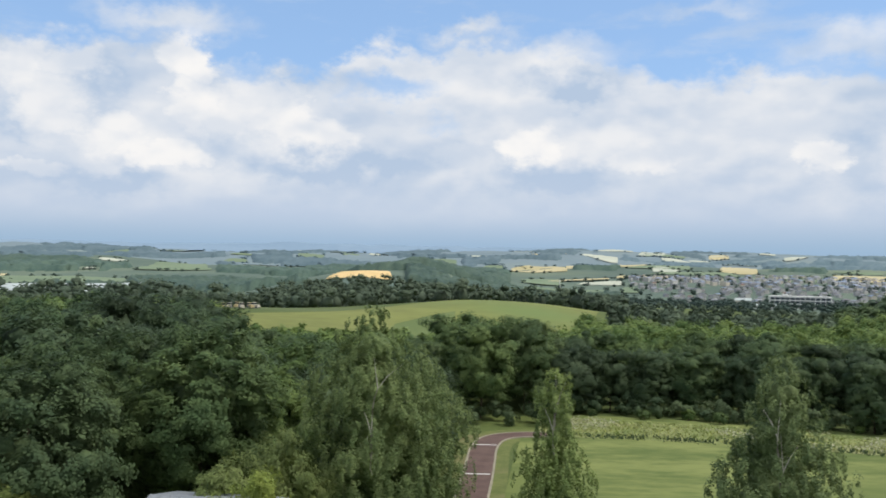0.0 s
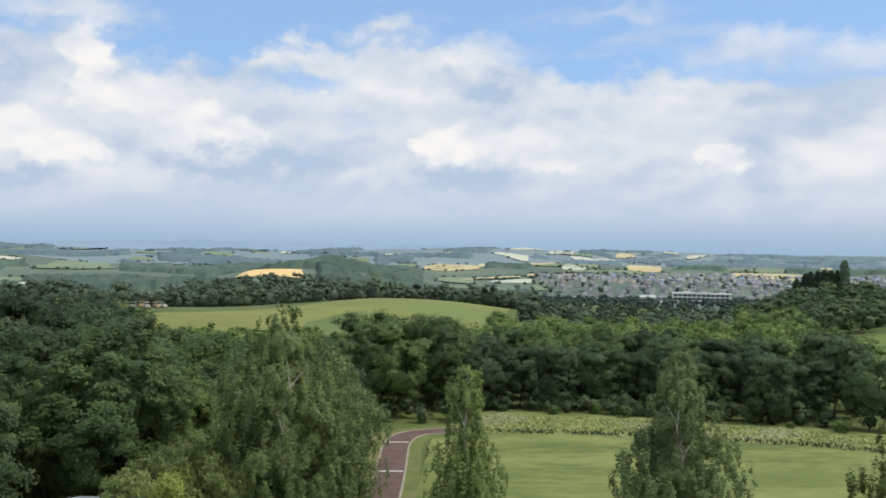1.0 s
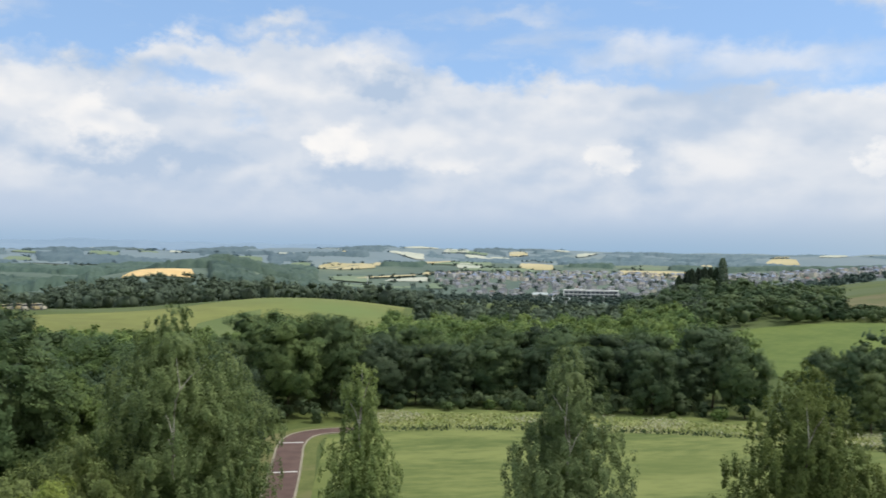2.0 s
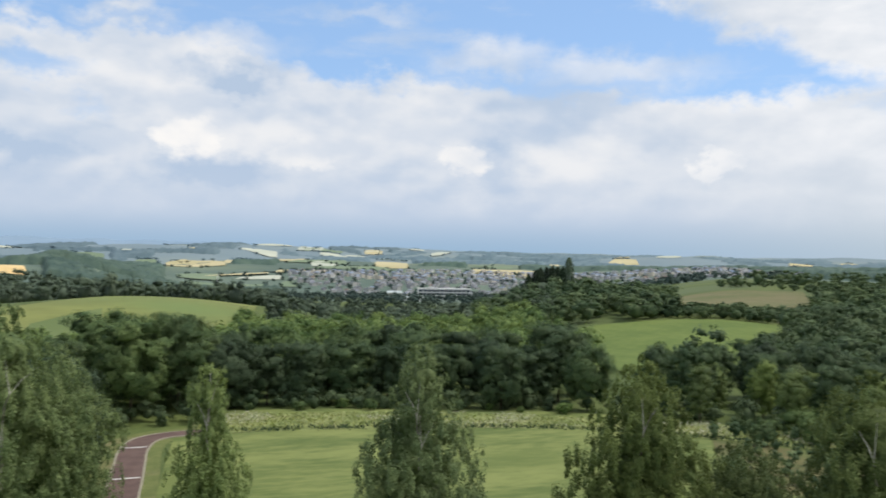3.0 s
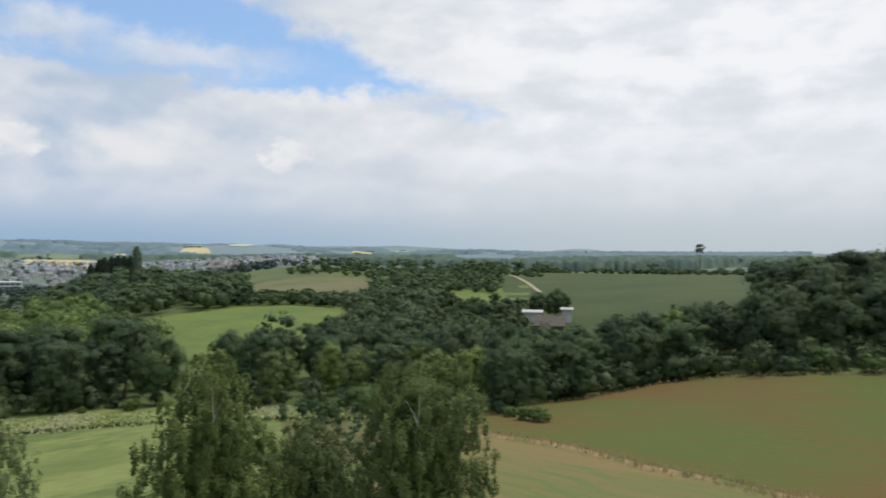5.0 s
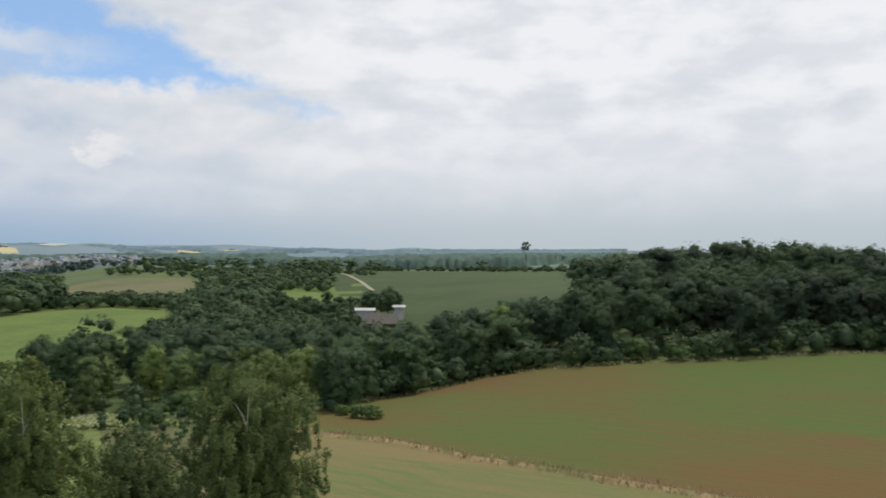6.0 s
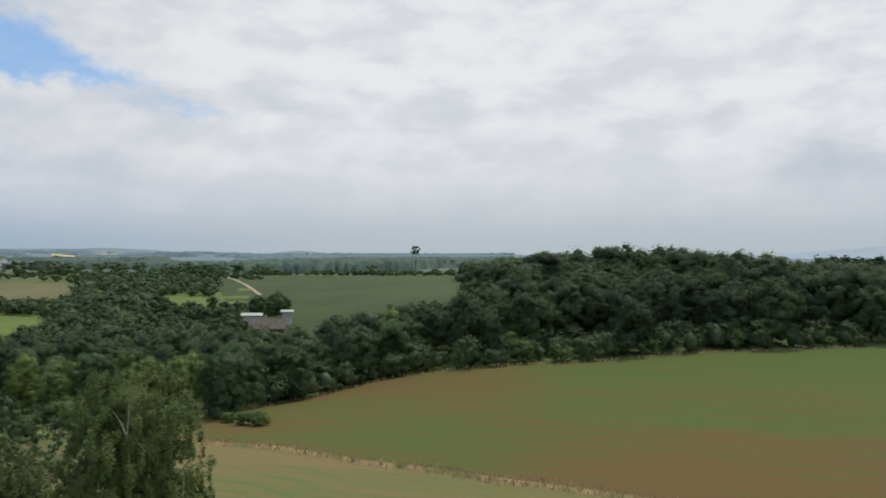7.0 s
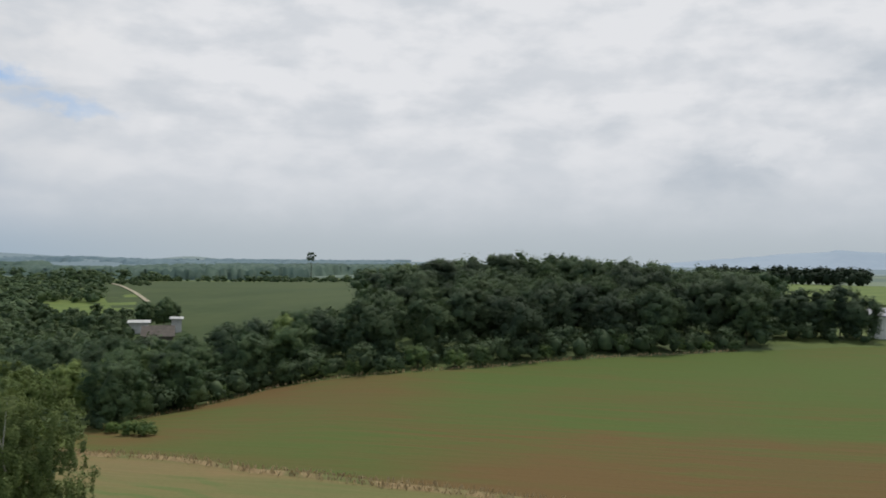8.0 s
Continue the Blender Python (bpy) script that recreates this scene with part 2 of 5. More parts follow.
def row_crop(name, soil, sprout, patch, turn, bare=0.22, lush=0.85):
    """Soil and sprouts in streaky rows that run along one bearing, with broad bare and green stretches."""
    m = bpy.data.materials.new(name)
    m.use_nodes = True
    t = m.node_tree
    t.nodes.clear()
    n = Nodes(t)
    pos = n.add("ShaderNodeTexCoord").outputs["Object"]
    along = n.add("ShaderNodeMapping", {"Vector": pos, "Rotation": (0, 0, radians(turn)), "Scale": (1.0, 0.07, 1.0)}).outputs[0]
    rows = n.step(n.noise(along, 0.16, 5.0, 0.6, distortion=1.2), 0.40, 0.62)
    hair = n.step(n.noise(along, 0.9, 3.0, 0.6, distortion=0.6), 0.36, 0.66)
    spread = n.noise(pos, 0.03, 4.0, 0.55)
    xyz = n.add("ShaderNodeSeparateXYZ", {0: pos})
    reach = n.math("ADD", n.add("ShaderNodeVectorMath", {0: pos}, operation="LENGTH").outputs["Value"], n.math("MULTIPLY_ADD", rows, 16.0, n.math("MULTIPLY_ADD", spread, 60.0, -38.0)))
    turned = n.math("ADD", n.math("ARCTAN2", xyz.outputs[0], xyz.outputs[1]), n.math("MULTIPLY_ADD", spread, 0.3, -0.15))
    green = n.step(reach, 72.0, 106.0, bare, lush)
    green = n.mix(n.step(turned, radians(86), radians(64)), green, n.step(reach, 88.0, 114.0, lush * 0.85, bare + 0.1))
    wave = n.add("ShaderNodeTexWave", {"Vector": n.add("ShaderNodeMapping", {"Vector": pos, "Rotation": (0, 0, radians(turn - 6))}).outputs[0], "Scale": 0.13, "Distortion": 9.0, "Detail": 3.0, "Detail Scale": 0.6}, bands_direction="X").outputs["Fac"]
    drill = n.math("MULTIPLY", n.step(wave, 0.6, 0.95), n.step(n.noise(pos, 0.04, 3.0, 0.5), 0.44, 0.60))
    f = n.math("MULTIPLY_ADD", rows, 0.34, n.math("MULTIPLY_ADD", hair, 0.18, n.math("MULTIPLY_ADD", drill, 0.30, -0.36)))
    f = n.math("ADD", n.math("ADD", green, f), n.math("MULTIPLY_ADD", n.noise(pos, 0.022, 5.0, 0.62), 1.6, -0.8))
    clip = n.add("ShaderNodeClamp", {0: f}).outputs[0]
    col = n.mix(clip, rgb(*soil), rgb(*sprout))
    col = n.mix(n.step(n.noise(pos, 0.035, 5.0, 0.6), 0.46, 0.72, 0.0, 0.45), col, rgb(*patch))
    grain = n.noise(pos, 3.0, 4.0, 0.7)
    hsv = n.add("ShaderNodeHueSaturation", {"Value": n.math("MULTIPLY_ADD", grain, 0.3, 0.85), "Color": col})
    bump = n.add("ShaderNodeBump", {"Strength": 0.3, "Height": hair, "Distance": 0.06})
    p = n.add("ShaderNodeBsdfPrincipled", {"Base Color": hsv.outputs[0], "Roughness": 0.95, "Specular IOR Level": 0.1, "Normal": bump.outputs[0]})
    n.add("ShaderNodeOutputMaterial", {0: p.outputs[0]})
    return m


BROWN = row_crop("field_sprouting", (0.136, 0.090, 0.036), (0.086, 0.119, 0.032), (0.112, 0.098, 0.037), 0.0, -0.10, 1.08)
STUBBLE = row_crop("field_pale", (0.222, 0.158, 0.076), (0.116, 0.152, 0.052), (0.180, 0.150, 0.07), 20.0, 0.33, 0.7)
SOD = material("berm_straw", [(0.20, 0.145, 0.07), (0.31, 0.23, 0.12), (0.14, 0.15, 0.055)], 0.6, 0.95, 0.4, fine=3.0)
MEADOW = material("meadow_weeds", [(0.17, 0.21, 0.075), (0.27, 0.29, 0.12), (0.32, 0.32, 0.16)], 0.25, 0.95, 0.5, fine=2.5)
VERGE = material("verge_grass", [(0.105, 0.130, 0.042), (0.150, 0.170, 0.058), (0.17, 0.16, 0.075)], 0.5, 0.95, 0.4, fine=3.0)
CLEARING = material("rough_clearing", [(0.105, 0.120, 0.046), (0.160, 0.142, 0.072), (0.120, 0.140, 0.050)], 0.03, 0.95, fine=0.4)
ROUGH = material("rough_weeds", [(0.085, 0.100, 0.036), (0.150, 0.130, 0.060), (0.10, 0.13, 0.04)], 0.3, 0.95, 0.5, fine=2.5)
WEED = material("weed_leaf", [(0.20, 0.25, 0.09), (0.32, 0.35, 0.15)], 0.3, 0.8, translucent=0.3, island=0.5)
FLOWER = material("flower_cream", [(0.46, 0.45, 0.32), (0.60, 0.58, 0.46)], 0.6, 0.8, translucent=0.2, island=0.3)
STRAW = material("dry_grass", [(0.34, 0.25, 0.13), (0.46, 0.35, 0.19)], 0.4, 0.85, translucent=0.25, island=0.4)
LEAF_LIGHT = material("leaf_light_green", [(0.15, 0.20, 0.055), (0.25, 0.30, 0.09)], 0.4, 0.6, translucent=0.4, island=0.5, spec=0.2)
HOUSEWHITE = material("weathered_white", [(0.40, 0.40, 0.39), (0.52, 0.52, 0.50)], 0.3, 0.7)
WHITE = material("white_paint", [(0.70, 0.70, 0.68), (0.80, 0.80, 0.78)], 0.4, 0.6)
CREAM = material("cream_siding", [(0.50, 0.46, 0.38), (0.60, 0.56, 0.48)], 0.3, 0.7)
GREYWALL = material("grey_siding", [(0.32, 0.33, 0.35), (0.42, 0.42, 0.43)], 0.3, 0.7)
ROOF_GREY = material("roof_grey", [(0.20, 0.21, 0.24), (0.27, 0.28, 0.31)], 0.5, 0.5)
ROOF_PALE = material("roof_pale", [(0.38, 0.43, 0.43), (0.46, 0.51, 0.50)], 0.3, 0.5)
ROOF_BLUE = material("roof_blue", [(0.16, 0.22, 0.33), (0.22, 0.28, 0.38)], 0.5, 0.5)
ROOF_RED = material("roof_rust", [(0.17, 0.11, 0.09), (0.23, 0.15, 0.13)], 0.5, 0.6)
ROOF_DARK = material("roof_dark", [(0.13, 0.135, 0.15), (0.19, 0.19, 0.21)], 0.5, 0.6)
ROOF_BROWN = material("roof_weathered", [(0.088, 0.077, 0.066), (0.128, 0.110, 0.094)], 0.7, 0.8, 0.3)
METAL = material("grey_sheet_metal", [(0.16, 0.18, 0.20), (0.23, 0.25, 0.27)], 1.2, 0.6, spec=0.3)
GLASS = material("window_glass", [(0.05, 0.06, 0.08), (0.08, 0.10, 0.12)], 0.5, 0.15, spec=0.6)
KERB = material("kerb_concrete", [(0.26, 0.24, 0.18), (0.34, 0.31, 0.24)], 1.0, 0.9, 0.3)
TRACK = material("track_gravel", [(0.30, 0.27, 0.19), (0.38, 0.34, 0.25)], 0.2, 0.95, 0.3)
# mountain colours matched to the horizon haze, which is painted into them
MOUNTAIN_HAZE = material("far_mountain", [(0.215, 0.300, 0.395), (0.240, 0.325, 0.420)], 0.002, 1.0, spec=0.0)
MOUNTAIN_PALE_HAZE = material("farthest_mountain", [(0.32, 0.385, 0.455), (0.35, 0.415, 0.48)], 0.002, 1.0, spec=0.0)
YELLOW = material("machine_yellow", [(0.42, 0.34, 0.18), (0.52, 0.44, 0.26)], 0.8, 0.5)


# ---------------------------------------------------------------- the lie of the land
def plan(az, r):
    """A place by its bearing (degrees, clockwise from ahead) and distance from the lookout."""
    return r * math.sin(radians(az)), r * math.cos(radians(az))


KNOT_R = [0, 60, 95, 130, 200, 300, 500, 900, 1300, 1700, 2100, 2700, 3400, 4800]
VALLEY = [0, 0, 0, -2.5, -6.5, -12, -22, -32, -29, -20, -11, 4, 20, 50]
SHELF = [0, 0, 0, -3, -6, 0, 6, 2, -6, -4, 0, 6, 16, 42]
FIELD = [0, 0, 1, 2.9, 6.2, 6.5, 7, 8, 8, 8, 10, 14, 20, 36]
HILLS = [  # height, bearing, distance, spread in degrees, spread in metres
    (14.4, 3.2, 385, 9.6, 80), (9.0, -25, 400, 11, 150), (5.7, 40, 225, 7.5, 50), (15, 30.5, 330, 4.6, 55),
    (30, -5.5, 930, 5, 140), (34, -1.4, 1180, 2.3, 130), (16, 3.0, 1200, 1.8, 120), (3, -14.5, 350, 4.5, 60), (4.6, 84, 222, 8, 42),
]


def smooth(a, b, v):
    u = min(1.0, max(0.0, (v - a) / (b - a)))
    return u * u * (3 - 2 * u)


def profile(r, heights):
    return sum(np.interp(r * k, KNOT_R, heights) for k in (0.88, 0.94, 1.0, 1.06, 1.12)) / 5


def land(x, y):
    """Height of the ground."""
    r = math.hypot(x, y)
    az = math.degrees(math.atan2(x, y))
    a, b, c = profile(r, VALLEY), profile(r, SHELF), profile(r, FIELD)
    w = smooth(27, 43, az) * (1 - smooth(130, 170, az))
    v = smooth(57, 76, az) * (1 - smooth(130, 170, az))
    z = a + (b - a) * w
    z += (c - z) * v
    for h, ha, hr, sa, sr in HILLS:
        z += h * math.exp(-0.5 * (((az - ha) / sa) ** 2 + ((r - hr) / sr) ** 2))
    k = smooth(90, 1500, r) * (1 - 0.8 * smooth(58, 72, az) * (1 - smooth(130, 170, az)))
    z += 13 * k * noise.fractal((x / 520, y / 520, 0.3), 1.0, 2.0, 4) + 38 * smooth(1700, 2800, r) * (1 - 0.8 * smooth(58, 72, az)) * noise.fractal((x / 850, y / 850, 4.3), 1.0, 2.0, 3) + 0.35 * smooth(60, 200, r) * noise.noise((x / 35, y / 35, 1.7))
    return z


def mesh_from(name, verts, faces, mat, smooth_faces=False):
    me = bpy.data.meshes.new(name)
    me.from_pydata(verts, [], faces)
    me.materials.append(mat)
    if smooth_faces:
        me.polygons.foreach_set("use_smooth", np.ones(len(me.polygons), bool))
    me.update()
    return me


def quads(name, verts, mat):
    """A mesh of loose four-cornered faces from an array of their corners."""
    count = len(verts) // 4
    me = bpy.data.meshes.new(name)
    me.vertices.add(4 * count)
    me.vertices.foreach_set("co", np.asarray(verts, np.float32).ravel())
    me.loops.add(4 * count)
    me.loops.foreach_set("vertex_index", np.arange(4 * count, dtype=np.int32))
    me.polygons.add(count)
    me.polygons.foreach_set("loop_start", np.arange(0, 4 * count, 4, dtype=np.int32))
    me.materials.append(mat)
    me.update(calc_edges=True)
    return me


def ball(detail):
    """Corners and faces of a round body to shape clumps from."""
    bm = bmesh.new()
    bmesh.ops.create_icosphere(bm, subdivisions=detail, radius=1.0)
    V = np.array([v.co[:] for v in bm.verts])
    F = np.array([[v.index for v in f.verts] for f in bm.faces])
    bm.free()
    return V, F


BALLS = {1: ball(1), 2: ball(2)}


def foliage(name, leaves, centres, radii, rng, mat, detail=2, rough=0.14):
    """Leaf faces and the dense hearts of the clumps behind them, as one mesh."""
    BV, BF = BALLS[detail]
    k = len(centres)
    grow = 1 + rough * rng.normal(size=(k, len(BV), 1))
    core = (np.asarray(centres)[:, None, :] + BV[None] * np.asarray(radii)[:, None, :] * grow).reshape(-1, 3)
    tris = (BF[None] + (np.arange(k) * len(BV))[:, None, None]).reshape(-1, 3)
    nq = len(leaves) // 4
    co = np.concatenate([leaves, core]).astype(np.float32)
    loops = np.concatenate([np.arange(4 * nq), (tris + 4 * nq).ravel()]).astype(np.int32)
    starts = np.concatenate([np.arange(nq) * 4, 4 * nq + np.arange(len(tris)) * 3]).astype(np.int32)
    me = bpy.data.meshes.new(name)
    me.vertices.add(len(co))
    me.vertices.foreach_set("co", co.ravel())
    me.loops.add(len(loops))
    me.loops.foreach_set("vertex_index", loops)
    me.polygons.add(len(starts))
    me.polygons.foreach_set("loop_start", starts)
    me.polygons.foreach_set("use_smooth", np.ones(len(starts), bool))
    me.materials.append(mat)
    me.update(calc_edges=True)
    return me


def part(name, me, parent, label=""):
    ob = new(name, me)
    ob.parent = parent
    return tagged(ob, label)


def build_ground():
    bearings = list(np.arange(-42, 118.1, 0.75)) + list(np.arange(122, 318, 4.0))
    rings = [4.0]
    while rings[-1] < 4850:
        rings.append(rings[-1] * 1.045 + 0.5)
    verts, faces = [(0, 0, 0)], []
    m = len(bearings)
    for r in rings:
        for az in bearings:
            x, y = plan(az, r)
            verts.append((x, y, land(x, y)))
    for j in range(m):
        faces.append((0, 1 + (j + 1) % m, 1 + j))
    for i in range(len(rings) - 1):
        for j in range(m):
            a, b = 1 + i * m + j, 1 + i * m + (j + 1) % m
            faces.append((a, b, b + m, a + m))
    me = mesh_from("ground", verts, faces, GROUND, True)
    # the outer rings get the haze-tinted ground colours, in two strengths
    me.materials.append(FARLAND_HAZE)
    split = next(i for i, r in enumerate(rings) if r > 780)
    me.materials.append(FARHILL_HAZE)
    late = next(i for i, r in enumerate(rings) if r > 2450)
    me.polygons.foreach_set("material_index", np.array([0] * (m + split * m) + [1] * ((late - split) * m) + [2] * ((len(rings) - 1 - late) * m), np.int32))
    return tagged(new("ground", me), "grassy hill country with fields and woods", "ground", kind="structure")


build_ground()


def draped(name, near, far, mat, label, lift=0.12, steps=(40, 24), category="field", wobble=0.0):
    """A field laid on the land between two edges, each a list of (bearing, distance)."""
    na, nr = zip(*near)
    fa, fr = zip(*far)
    verts, faces = [], []
    U, V = steps
    for i in range(U + 1):
        u = i / U
        a0 = na[0] + (na[-1] - na[0]) * u
        a1 = fa[0] + (fa[-1] - fa[0]) * u
        r0, r1 = np.interp(a0, na, nr), np.interp(a1, fa, fr)
        for j in range(V + 1):
            v = j / V
            az, r = a0 + (a1 - a0) * v, r0 + (r1 - r0) * v
            r *= 1 + wobble * noise.noise((az * 0.8, v * 2.0, lift))
            x, y = plan(az, r)
            verts.append((x, y, land(x, y) + lift))
    for i in range(U):
        for j in range(V):
            a = i * (V + 1) + j
            faces.append((a, a + V + 1, a + V + 2, a + 1))
    return tagged(new(name, mesh_from(name, verts, faces, mat, True)), label, category, kind="structure")


draped("lawn", [(4.2, 60), (6, 45), (43, 40)], [(5.4, 84.5), (10, 86.5), (31, 90), (41, 89.4)], LAWN, "mown pale green lawn", 0.06, (70, 24))
draped("meadow", [(6.6, 86.6), (10, 86.6), (31, 90.1), (50, 89.2)], [(6.6, 98), (31, 101), (50, 97)], MEADOW, "strip of tall weeds and cream flowers", 0.05, (70, 8))
draped("rough_ground", [(43.1, 40), (55, 40)], [(41.1, 89), (54, 87)], ROUGH, "rough ground with weeds between the lawn and the field", 0.05, (20, 24), "rough grass")
draped("verge", [(6.6, 97.4), (31, 98.5), (50, 96)], [(6.6, 101.5), (31, 103), (50, 98)], LAWN, "pale strip of cut grass", 0.08, (70, 4))
draped("olive_field", [(-17, 225), (-5, 235), (10, 280)], [(-16, 310), (-3, 350), (3, 400), (10.5, 370)], OLIVE, "olive green crop field on a low ridge", 0.3)
draped("clover_field", [(-3.6, 240), (0.8, 250)], [(-3.2, 285), (0.9, 318)], CLOVER, "darker green patch of crop below the ridge", 0.55, (24, 16))
draped("hill_field", [(29.5, 190), (36, 150), (46, 165)], [(29.5, 218), (33, 236), (38, 241), (46, 246)], GREEN, "bright green field on a hillside", 0.2)
draped("open_grass", [(38, 300), (47, 300)], [(37, 420), (46, 440)], CLEARING, "rough grass clearing with brown patches", 0.4)
draped("side_field", [(50.5, 286), (57, 286)], [(51.5, 350), (57.6, 400)], GREEN, "light green field beside a track", 0.4)
draped("deep_field", [(57, 205), (72, 200)], [(54, 520), (72, 580)], DEEP, "dark green crop field", 0.4)
draped("track", [(55.6, 500), (56.8, 420), (57.9, 350)], [(55.8, 500), (57.05, 420), (58.2, 350)], TRACK, "pale gravel farm track", 0.7, category="track")
EDGE_A, EDGE_R = [55, 57.4, 62, 66.5, 74, 81.6, 92.7, 104.8, 112], [100, 103.5, 113, 121, 119.5, 125, 142, 170, 187]
BERM_A, BERM_R = [50, 54, 59.7, 66, 75, 82, 100, 112], [86.2, 83.8, 79.6, 72.3, 67.0, 64.8, 59.4, 59.4]
draped("sprouting_field", [(a, r - 0.3) for a, r in zip(BERM_A, BERM_R) if a > 53], list(zip(EDGE_A, EDGE_R)), BROWN, "sparse crop sprouting on brown soil", 0.1, (90, 40))
draped("pale_field", [(51, 45), (100, 45)], [(a, r + 0.3) for a, r in zip(BERM_A, BERM_R) if a < 105], STUBBLE, "pale green and straw coloured field", 0.08, (60, 20))
BERM = draped("field_berm", [(a, r - 1.3) for a, r in zip(BERM_A, BERM_R)], [(a, r + 1.2) for a, r in zip(BERM_A, BERM_R)], SOD, "low strip of dry grass between two fields", 0.06, (120, 2), "berm")
for v in BERM.data.vertices:
    v.co.z += 0.24 if v.index % 3 == 1 else -0.12
draped("plain_field", [(97, 330), (112, 330)], [(97, 800), (112, 800)], GREEN, "flat green field beyond the wood", 0.5)
draped("wheat_field", [(-7.9, 850), (-3.4, 830)], [(-6.8, 940), (-3.6, 940)], WHEAT, "ripe golden wheat field", 0.8)
PATH_MID = [(1.7, 58), (2.2, 64), (2.55, 70), (2.75, 75), (2.95, 80), (3.5, 83.8), (4.5, 85.8), (6.0, 86.8), (8.0, 87.2)]


def ribbon(name, mid, lo, hi, z, mat, label, parent=None, thick=0.0, category="path"):
    """A strip along a line on the ground, from lo to hi metres to its right."""
    pts = [Vector(plan(*p)) for p in mid]
    fine = []
    for i in range(len(pts) - 1):
        p0, p1, p2, p3 = pts[max(0, i - 1)], pts[i], pts[i + 1], pts[min(len(pts) - 1, i + 2)]
        for k in range(6):
            u = k / 6
            fine.append(0.5 * ((2 * p1) + (p2 - p0) * u + (2 * p0 - 5 * p1 + 4 * p2 - p3) * u * u + (3 * p1 - p0 - 3 * p2 + p3) * u ** 3))
    fine.append(pts[-1])
    V, F = [], []
    for i, p in enumerate(fine):
        d = (fine[min(i + 1, len(fine) - 1)] - fine[max(i - 1, 0)]).normalized()
        side = Vector((d.y, -d.x))
        for o in (lo, hi):
            q = p + side * o
            g = land(*q)
            V += [(q.x, q.y, g + z - thick), (q.x, q.y, g + z)]
        if i:
            b = 4 * i
            F += [(b - 3, b + 1, b + 3, b - 1)]
            if thick:
                F += [(b - 4, b, b + 1, b - 3), (b - 1, b + 3, b + 2, b - 2)]
    ob = tagged(new(name, mesh_from(name, V, F, mat, False)), label, category if not parent else "", kind="" if parent else "structure")
    ob.parent = parent
    return ob


PATH_OB = ribbon("path", PATH_MID, -1.15, 1.15, 0.09, PATH, "red brown asphalt path curving to the wood", None, 0.2)
ribbon("verge", PATH_MID, 1.33, 2.5, 0.04, VERGE, "grass verge beside the path", None, 0.0, "verge")
ribbon("verge", PATH_MID, -3.0, -1.33, 0.04, VERGE, "grass verge beside the path", None, 0.0, "verge")
ribbon("kerb", PATH_MID, -1.33, -1.15, 0.13, KERB, "pale concrete kerb", PATH_OB, 0.25)
ribbon("kerb", PATH_MID, 1.15, 1.33, 0.13, KERB, "pale concrete kerb", PATH_OB, 0.25)
for r, az in ((70.2, 2.56), (81.2, 3.06)):
    x, y = plan(az, r)
    V, F = [], []
    for u, v in ((-1.05, -0.12), (1.05, -0.12), (1.05, 0.12), (-1.05, 0.12)):
        V.append((x + u, y + v, land(x + u, y + v) + 0.10))
    bar = new("crossing_bar", mesh_from("crossing_bar", V, [(0, 1, 2, 3)], WHITE))
    bar.parent = PATH_OB


# distant fields on the slopes beyond the town
# bearing of both sides, distance of the near and the far edge
PALE_FIELDS = [(1.9, 6.1, 2950, 3700), (9.3, 11.7, 3000, 3950), (10.3, 12.5, 4080, 4500), (13.0, 14.8, 3820, 4500), (14.6, 17.5, 3620, 3820),
               (20.5, 21.5, 4510, 4750), (22.0, 23.4, 3290, 4500), (9.0, 12.1, 1414, 1470), (-22.3, -20.5, 2310, 2380), (-23.1, -22.4, 1730, 1790),
               (-13.1, -11.9, 4200, 4570), (-11.1, -8.9, 4300, 4600), (-5.0, -4.2, 2950, 3250), (-12.4, -9.6, 1940, 2100), (37.0, 38.6, 3100, 3500), (43.0, 46.0, 2300, 2450)]
WHEAT_FIELDS = [(4.2, 8.4, 1980, 2800), (8.2, 13.6, 2240, 2970), (17.5, 18.7, 3840, 4460), (18.1, 20.5, 1980, 3130), (11.4, 16.4, 1540, 1830),
                (24.7, 29.5, 1690, 2190), (-27.7, -27.2, 1530, 1670), (7.0, 11.2, 1480, 1620), (46.5, 49.0, 1500, 1600)]
GREEN_FIELDS = [(2.5, 4.2, 2540, 2670), (12.3, 16.4, 2060, 2500), (19.9, 24.7, 1640, 2070), (5.4, 8.0, 1370, 1750), (11.8, 13.2, 1220, 1400), (-20.0, -15.3, 1690, 2680),
                (-14.6, -13.0, 2590, 2710), (-18.6, -15.8, 2990, 4400), (-9.8, -8.0, 2680, 2880), (-12.0, -10.3, 724, 830), (-27.7, -20.7, 1240, 1660), (36.0, 41.0, 2100, 2500), (-2.5, 1.0, 2600, 2900), (5.0, 11.5, 1160, 1340), (13.5, 19.5, 1850, 2040)]
STRIP_RNG = np.random.default_rng(57)
for k in range(64):
    a, r, w = STRIP_RNG.uniform(-27, 50), 1950 + 2350 * STRIP_RNG.random() ** 1.3, STRIP_RNG.uniform(0.7, 2.6)
    if 2.5 < a < 22 or STRIP_RNG.random() < 0.45:
        strip = (a, a + w, r, r + STRIP_RNG.uniform(60, 200) * r / 2000)
        (WHEAT_FIELDS if a > 2 and STRIP_RNG.random() < 0.45 else PALE_FIELDS if STRIP_RNG.random() < 0.6 else GREEN_FIELDS).append(strip)
HEDGES = []
FIELD_RNG = np.random.default_rng(21)
